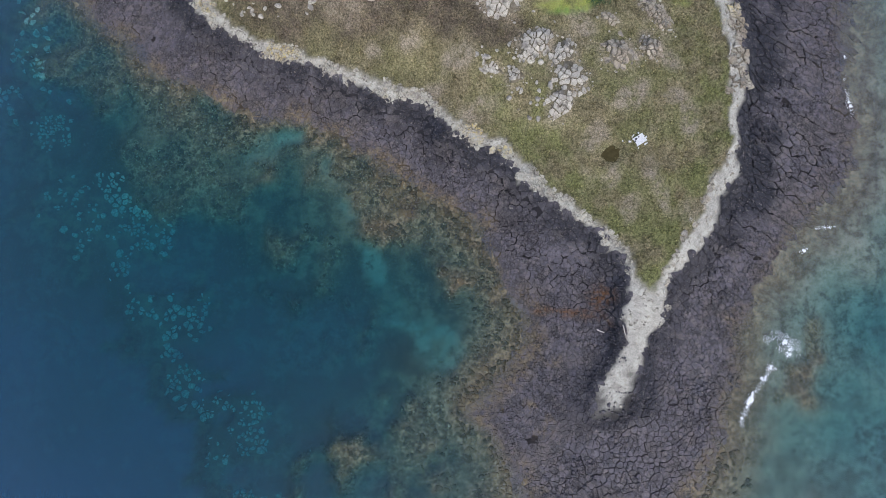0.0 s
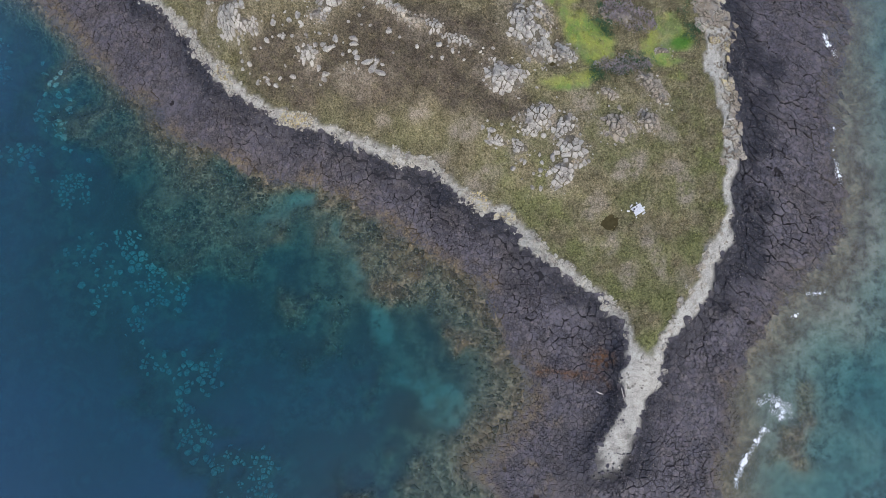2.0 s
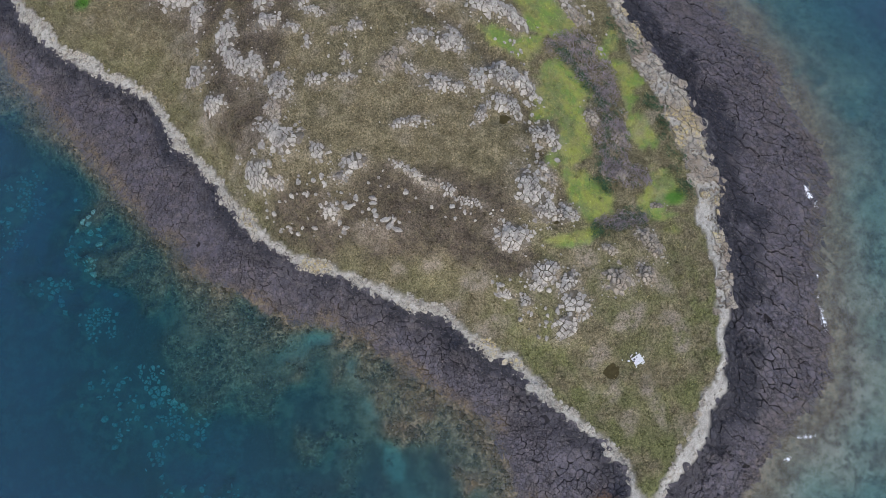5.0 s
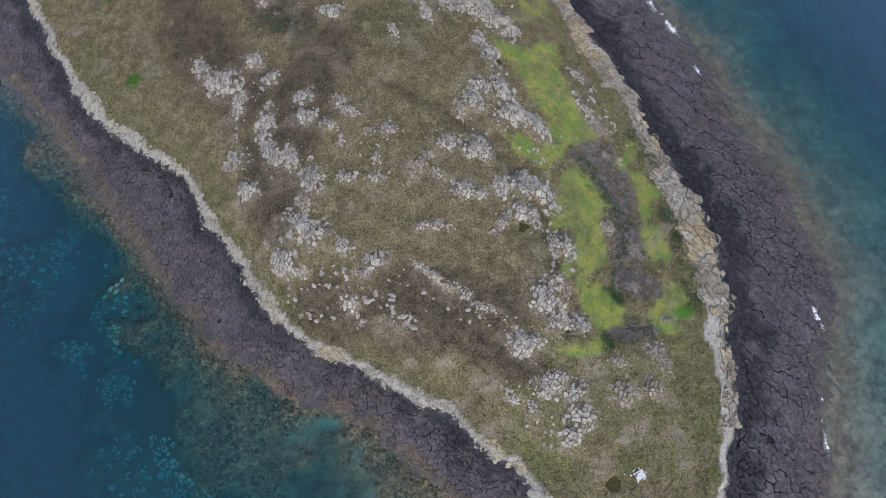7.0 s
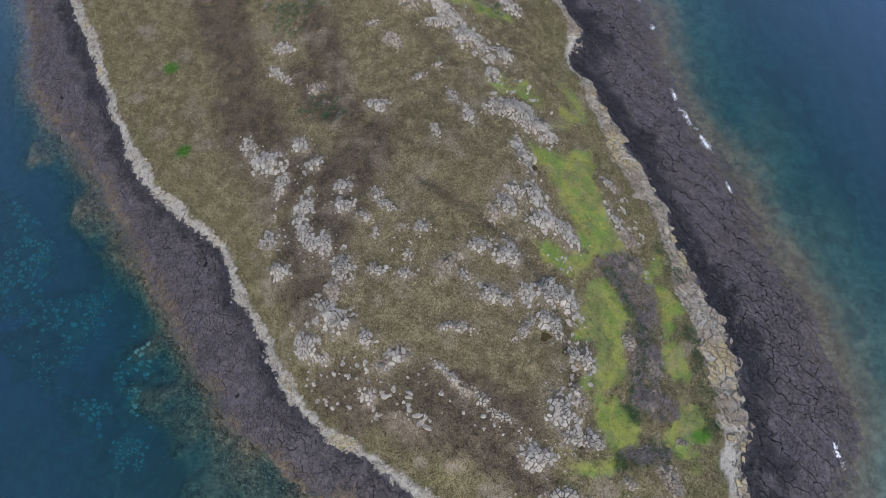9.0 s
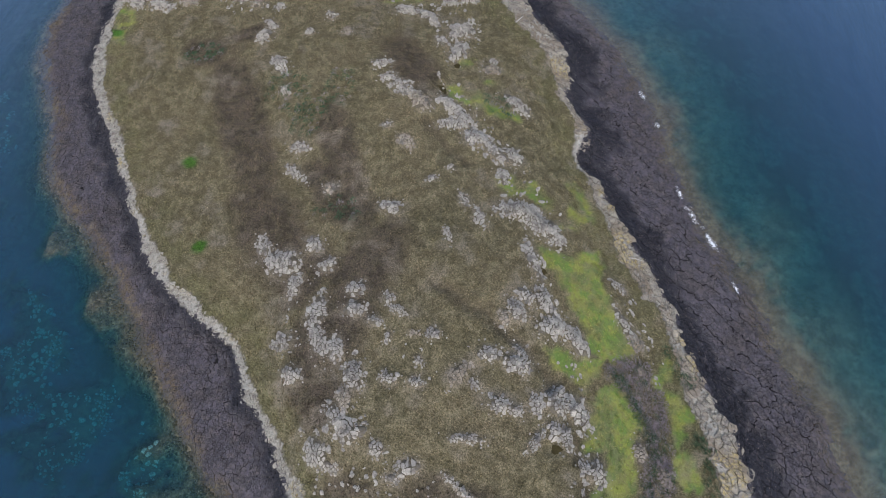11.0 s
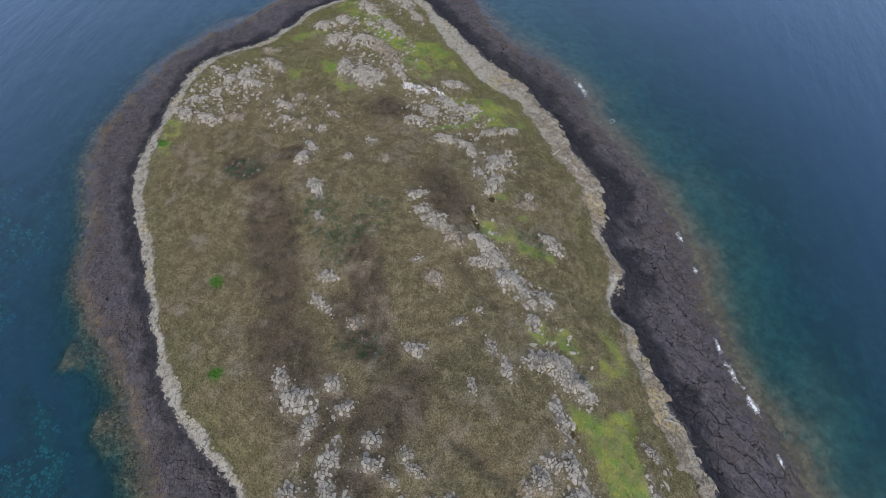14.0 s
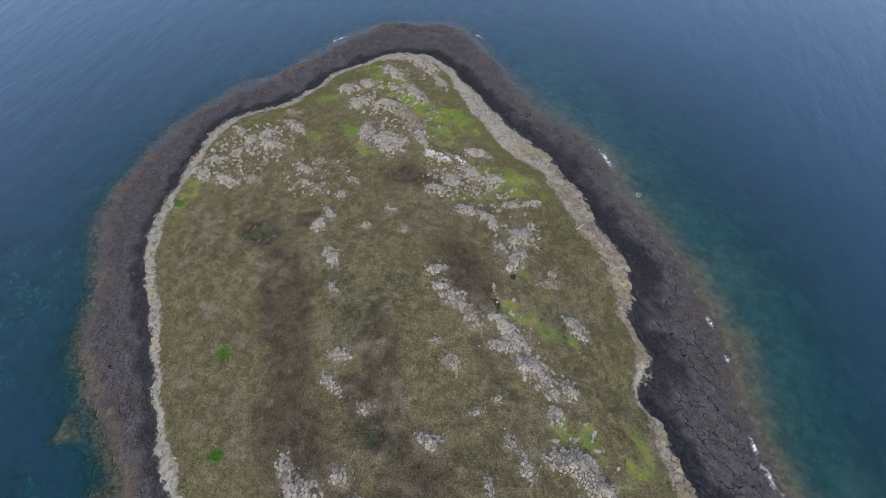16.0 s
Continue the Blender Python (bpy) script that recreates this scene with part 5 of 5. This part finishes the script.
for k in range(7):
    fixed("deck_board", box_mesh("deck_board", 2.3 - 0.25 * (k % 2), 0.246, 0.05, WHITE_BOARD), 0.04 * (k % 3), -0.75 + 0.25 * k, 0.55 + 0.004 * (k % 2))
for x in (-0.95, 0.95):
    fixed("beam", box_mesh("beam", 0.10, 1.75, 0.14, WHITE_BOARD), x, 0, 0.45)
    for y in (-0.75, 0.75):
        fixed("leg", box_mesh("leg", 0.12, 0.12, 0.6, WOOD), x, y, 0.14)
for x, y, s in ((-0.55, 0.45, 0.42), (-0.95, 0.15, 0.34), (0.1, 0.55, 0.25)):
    fixed("hatch", box_mesh("hatch", s, s * 0.8, 0.10, DARK_BOARD), x, y, 0.63, 0, 0, 8, label="dark metal box on the deck")
rng = random.Random(81)
for x, y, sx, sy, turn in ((-0.55, 1.25, 0.7, 0.22, 20), (-1.55, 0.7, 0.5, 0.35, -30), (0.6, 1.15, 0.4, 0.3, 60), (0.75, -1.15, 0.75, 0.3, 8),
                           (-0.9, -1.1, 0.3, 0.2, 40), (-2.6, 1.5, 0.3, 0.2, 70), (1.5, -0.2, 0.35, 0.2, 80)):
    x, y, sx, sy = 0.8 * x, 0.8 * y, 0.8 * sx, 0.8 * sy
    wx, wy = 28.1 + 0.848 * x - 0.53 * y, 29.6 + 0.53 * x + 0.848 * y
    ob = tagged(new("loose_board", box_mesh("loose_board", sx, sy, 0.06, WHITE_BOARD)), "broken white board lying in the grass", "board", "broken boards")
    ob.matrix_basis = pose(wx, wy, float(at("z", wx, wy)) + 0.12, rng.uniform(-8, 8), rng.uniform(-8, 8), turn + 32)

# dark discs that put shade into the pits, and wet growth into the first
for k, (x, y, a, b, angle) in enumerate(DARK_HOLLOWS):
    rng, n = random.Random(820 + k), 40
    c, s = math.cos(radians(angle)), math.sin(radians(angle))
    verts = [(0, 0, 0)]
    for j in range(n):
        t = 6.283 * j / n
        r = 1 + 0.12 * math.sin(3 * t + k) + 0.07 * math.sin(7 * t + 2 * k) + rng.uniform(-0.06, 0.06)
        u, v = a * r * math.cos(t), b * r * math.sin(t)
        verts.append((c * u - s * v, s * u + c * v, 0))
    level = max(float(at("z", x, y)) + 0.06, min(float(at("z", x + v[0], y + v[1])) for v in verts[1:]) + 0.02)
    base = len(verts)
    verts += [(v[0] * 0.8, v[1] * 0.8, -0.34) for v in verts]
    faces = [(0, 1 + j, 1 + (j + 1) % n) for j in range(n)] + [(1 + (j + 1) % n, 1 + j, base + 1 + j, base + 1 + (j + 1) % n) for j in range(n)]
    ob = tagged(new("pool", mesh_from("pool", verts, faces, HOLLOW_SHADE)), "small dark peaty pool in a hollow", "pool", "dark pools")
    ob.location = (x, y, level)


def log(x0, y0, x1, y1, thick, seed):
    rng = random.Random(seed)
    long, n, rings = math.hypot(x1 - x0, y1 - y0), 8, 9
    verts, faces = [], []
    for i in range(rings):
        t = i / (rings - 1)
        r = thick * (1 - 0.45 * t) * (0.7 if i in (0, rings - 1) else 1.0)
        oy, oz = 0.06 * long * math.sin(2.6 * t + seed), 0.03 * math.sin(5 * t)
        for j in range(n):
            a = 6.283 * j / n
            k = 1 + rng.uniform(-0.15, 0.15)
            verts.append((long * (t - 0.5), oy + r * k * math.cos(a), oz + r * k * math.sin(a)))
    for i in range(rings - 1):
        for j in range(n):
            faces.append((i * n + j, i * n + (j + 1) % n, (i + 1) * n + (j + 1) % n, (i + 1) * n + j))
    faces += [tuple(reversed(range(n))), tuple(range((rings - 1) * n, rings * n))]
    ob = tagged(new("driftwood_log", mesh_from("driftwood_log", verts, faces, WOOD, smooth_shade=True)), "bleached driftwood log stranded on pale rock", "log", "driftwood logs")
    mx, my = (x0 + x1) / 2, (y0 + y1) / 2
    rise = math.degrees(math.atan2(float(at("z", x1, y1) - at("z", x0, y0)), long))
    ob.matrix_basis = pose(mx, my, float(at("z", mx, my)) + thick * 0.8 + 0.12, 0, -rise, math.degrees(math.atan2(y1 - y0, x1 - x0)))


LOGS = [(43.2, 45.2, 42.8, 43.2, 0.12), (43.6, 44.4, 44.8, 44.8, 0.15), (25.1, 3.0, 25.6, 1.6, 0.09), (21.8, 2.4, 22.9, 2.0, 0.10), (31.1, 8.0, 31.3, 6.9, 0.08),
        (-14.4, 176.0, -12.5, 178.6, 0.18), (19.7, 112.2, 22.7, 111.9, 0.16), (37.5, 72.9, 39.7, 72.2, 0.11)]
for k, o in enumerate(LOGS):
    log(*o, k)


# ---------------------------------------------------------------- foam on the breaking edges
def foam(cx, cy, a, b, angle, seed, core=0.55):
    """A lacy patch of foam: thin strands along cell edges, closed up towards its core."""
    rng = random.Random(seed)
    pad = max(a, b) + 0.6
    pts = seeds_in((cx - pad, cy - pad, cx + pad, cy + pad), 0.28, seed, 0.15)
    body = in_oval(pts[:, 0], pts[:, 1], cx, cy, a, b, angle) + 2.0 * (fbm(pts[:, 0], pts[:, 1], 0.9, 3, seed) - 0.5)
    cells = cut_cells(pts, 0.28, 0.0, keep=body > 0)
    verts, faces = [], []
    for k, poly in cells.items():
        n = len(poly)
        px, py = sum(q[0] for q in poly) / n, sum(q[1] for q in poly) / n
        lift = 0.06 + max(0.0, float(at("z", px, py)) + 0.1)
        if body[k] > core and rng.random() < 0.85:
            base = len(verts)
            verts += [(px + (q[0] - px) * 1.08, py + (q[1] - py) * 1.08, lift + rng.uniform(0, 0.03)) for q in poly] + [(px, py, lift + 0.07)]
            faces += [(base + j, base + (j + 1) % n, base + n) for j in range(n)]
            continue
        for j in range(n):
            if rng.random() < 0.25 + 0.8 * float(body[k]):
                q, r = poly[j], poly[(j + 1) % n]
                dx, dy = r[0] - q[0], r[1] - q[1]
                long = math.hypot(dx, dy)
                if long < 0.03:
                    continue
                w0, w1 = rng.uniform(0.006, 0.032), rng.uniform(0.006, 0.032)
                ux, uy, base = -dy / long, dx / long, len(verts)
                verts += [(q[0] + ux * w0, q[1] + uy * w0, lift), (q[0] - ux * w0, q[1] - uy * w0, lift - 0.01), (r[0] - ux * w1, r[1] - uy * w1, lift - 0.01), (r[0] + ux * w1, r[1] + uy * w1, lift)]
                faces.append((base, base + 1, base + 2, base + 3))
    if faces:
        tagged(new("foam", mesh_from("foam", verts, faces, FOAM)), "white foam of a small wave breaking on the shelf's edge", "foam", "foam patches", kind="stuff")


FOAMS = [(49.6, 0.4, 2.2, 1.3, -25), (50.1, -0.9, 1.0, 0.45, 70), (46.3, -4.6, 2.4, 0.55, 52), (43.7, -8.2, 2.6, 0.42, 62), (42.4, -11.0, 0.9, 0.25, 80),
         (62.7, 37.0, 3.6, 0.42, 92), (62.9, 44.5, 1.0, 0.2, 90), (57.4, 17.4, 1.2, 0.35, 10), (53.7, 13.9, 0.8, 0.3, 30), (63.7, 59.4, 2.2, 0.5, 105),
         (31.2, 133.6, 1.8, 0.5, 110), (34.4, 127.8, 2.2, 0.7, 125), (38.9, 121.4, 3.2, 0.8, 118), (44, 111, 1.4, 0.35, 115),
         (21.4, 161.3, 1.8, 0.6, 110), (25.5, 152.6, 1.0, 0.6, 90), (-10.4, 209.4, 3.6, 0.8, 128), (0.5, 197.4, 1.2, 0.8, 60), (-63.2, 257.7, 1.6, 0.5, 150),
         (-110.5, 240.8, 2.6, 0.5, 50)]
for k, o in enumerate(FOAMS):
    foam(*o, 1200 + k, 0.95 if k == 0 else (0.55 if k < 10 else 0.8))


# ---------------------------------------------------------------- sunken rubble, scrub and grass
pts = seeds_in((-170, -60, 0, 145), 0.66, 1301, 0.25)
shoal = at("rubble", pts[:, 0], pts[:, 1]) + 0.9 * (fbm(pts[:, 0], pts[:, 1], 3, 3, 65) - 0.5)
cells = cut_cells(pts, 0.66, 0.06, keep=(shoal > 0.24) & (at("rubble", pts[:, 0], pts[:, 1]) > 0.12) & (np.random.default_rng(5).random(len(pts)) < 0.20 + 0.9 * (shoal - 0.24)))
cells = dict(zip(cells, wavy([worn(c) for c in cells.values()], 130, 0.10, 0.4)))
heap, rng = Heap(), random.Random(1302)
for poly in cells.values():
    x, y = sum(p[0] for p in poly) / len(poly), sum(p[1] for p in poly) / len(poly)
    heap.add(*stone_solid(poly, float(at("z", x, y)) + rng.uniform(-0.15, 0.30), 0.9, 0.40, (rng.gauss(0, 0.12), rng.gauss(0, 0.12)), rng))
tagged(new("sunken_rubble", heap.mesh("sunken_rubble", RUBBLE, smooth_shade=True)), "pale rounded rubble on the shallow sea bed", "rubble", kind="stuff")

pts = seeds_in((-175, -60, 105, 285), 0.62, 1311, 0.2)
off = -at("shore", pts[:, 0], pts[:, 1])
side = at("west", pts[:, 0], pts[:, 1])
reefs = 0.8 * at("reef", pts[:, 0], pts[:, 1]) * (0.35 + 0.65 * side) + 1.1 * (fbm(pts[:, 0], pts[:, 1], 2.5, 3, 66) - 0.5) - at("sand", pts[:, 0], pts[:, 1])
cells = cut_cells(pts, 0.62, 0.005, keep=(off > 0.2) & (off < 45) & (reefs > 0.50) & (np.random.default_rng(6).random(len(pts)) < 0.3 + 1.2 * (reefs - 0.5)))
cells = dict(zip(cells, wavy(list(cells.values()), 131, 0.14, 0.35)))
heap, rng = Heap(), random.Random(1312)
for poly in cells.values():
    x, y = sum(q[0] for q in poly) / len(poly), sum(q[1] for q in poly) / len(poly)
    z = float(at("z", x, y))
    heap.add(*stone_solid(poly, min(z + rng.uniform(-0.05, 0.22), -0.05), 1.0, 0.30, (rng.gauss(0, 0.15), rng.gauss(0, 0.15)), rng))
tagged(new("reef", heap.mesh("reef", REEF, smooth_shade=True)), "weedy brown reef rocks under shallow water", "reef", kind="stuff")


def triangles(name, verts, material, layers=None):
    """A mesh of loose triangles from an array of (n, 3, 3)."""
    n = len(verts)
    me = bpy.data.meshes.new(name)
    me.vertices.add(3 * n)
    me.vertices.foreach_set("co", verts.astype(np.float32).ravel())
    me.loops.add(3 * n)
    me.loops.foreach_set("vertex_index", np.arange(3 * n, dtype=np.int32))
    me.polygons.add(n)
    me.polygons.foreach_set("loop_start", np.arange(0, 3 * n, 3, dtype=np.int32))
    for key, rgb in (layers or {}).items():
        me.attributes.new(key, "FLOAT_COLOR", "POINT").data.foreach_set("color", np.c_[np.repeat(rgb, 3, 0), np.ones(3 * n)].astype(np.float32).ravel())
    me.materials.append(material)
    me.update(calc_edges=True)
    me.validate()
    return me


def leaves(places, count, spread, tall, size, rng, lift=0.0):
    """Small pointed leaves or blades round each place (x, y, scale)."""
    m = len(places)
    x, y, k = [np.repeat(places[:, i], count) for i in range(3)]
    n = m * count
    turn, out = rng.uniform(0, 6.283, n), np.sqrt(rng.random(n)) * spread * k
    bx, by = x + out * np.cos(turn), y + out * np.sin(turn)
    bz = at("z", bx, by) + lift * k * (1 - (out / (spread * k + 1e-9)) ** 2) * rng.uniform(0.3, 1.0, n)
    way = turn + rng.normal(0, 0.9, n)
    lean, h, w = rng.uniform(0.15, 0.9, n) * tall * k, rng.uniform(0.4, 1.0, n) * tall * k, size * rng.uniform(0.6, 1.3, n) * k
    tip = np.c_[bx + lean * np.cos(way), by + lean * np.sin(way), bz + h]
    a = np.c_[bx - w * np.sin(way), by + w * np.cos(way), bz - 0.03]
    b = np.c_[bx + w * np.sin(way), by - w * np.cos(way), bz - 0.03]
    return np.stack([a, b, tip], 1), bx, by


rng = np.random.default_rng(1401)
p = np.c_[rng.uniform(-124, 46, 340000), rng.uniform(6, 236, 340000)]
grow = (at("turf", p[:, 0], p[:, 1]) > 0.7) & (rng.random(len(p)) > 0.65 * at("soil", p[:, 0], p[:, 1])) & (rng.random(len(p)) > 0.55 * at("lush", p[:, 0], p[:, 1]))
for x, y, a, b, angle in DARK_HOLLOWS:
    grow &= in_oval(p[:, 0], p[:, 1], x, y, a * 1.1, b * 1.1, angle) < 0
p = p[grow]
tufts = np.c_[p, 0.5 + 1.5 * rng.random(len(p)) ** 2]
tri, bx, by = leaves(tufts, 5, 0.24, 0.20, 0.06, rng)
tagged(new("grass", triangles("grass", tri, TURF, cover_layers(bx, by))), "short tussocky grass, dry brown to olive green", "grass", kind="stuff")

SCRUBBY = [(20, 86, 4.5, 3.0, 20, 70), (24.5, 81, 3.4, 4, 25, 60), (26.5, 75, 2.6, 5, 10, 55), (26.5, 68, 2.8, 4, 0, 50), (28.5, 61.5, 4.2, 2.2, -10, 55), (27, 52.8, 4.5, 1.2, 10, 40),
           (-57, 130, 4, 5, 0, 70), (-64, 137, 6, 5, -30, 70), (-52, 138, 4, 6, 0, 60), (-91, 148, 5, 3, 10, 60), (-44, 108, 5, 3, 0, 40), (-14, 143, 4, 3, -30, 50)]
rng = np.random.default_rng(1501)
grey, dark = [], []
for line, count in (([(16, 85.5), (19, 84), (21, 81), (23.5, 77), (26, 74), (26, 69), (23, 60), (25, 58)], 230), ([(33.6, 77), (35.3, 75), (36.7, 69.5), (38.6, 61), (39.6, 58.4)], 110),
                    ([(21.5, 50.1), (23.5, 51.4), (27.7, 53.3), (31.9, 54.1)], 90), ([(28, 92.5), (30, 89), (34, 86.5)], 40)):
    line = np.array(line)
    k = rng.integers(0, len(line) - 1, count)
    w = rng.random(count)[:, None]
    dark.append(np.c_[line[k] * (1 - w) + line[k + 1] * w + rng.normal(0, 0.75, (count, 2)), rng.uniform(0.4, 1.0, count)])
for k, (x, y, a, b, angle, count) in enumerate(SCRUBBY):
    count = count * 2 if k < 6 else count
    r, t = np.sqrt(rng.random(count)) * 1.1, rng.uniform(0, 6.283, count)
    c, s = math.cos(radians(angle)), math.sin(radians(angle))
    u, v = a * r * np.cos(t), b * r * np.sin(t)
    q = np.c_[x + c * u - s * v, y + s * u + c * v, rng.uniform(0.5, 1.3, count)]
    pick = rng.random(len(q)) < (0.12 if k < 6 else 0.75)
    dark.append(q[pick])
    grey.append(q[~pick])
for name, sets, material, label in (("scrub", grey, SCRUB, "low grey leafless scrub in the green hollow"), ("shrubs", dark, SHRUB, "low dark green shrubs scattered in the turf")):
    tri, bx, by = leaves(np.concatenate(sets), 40, 0.75, 0.20, 0.075, rng, 0.5)
    tagged(new(name, triangles(name, tri, material)), label, "scrub", kind="stuff")
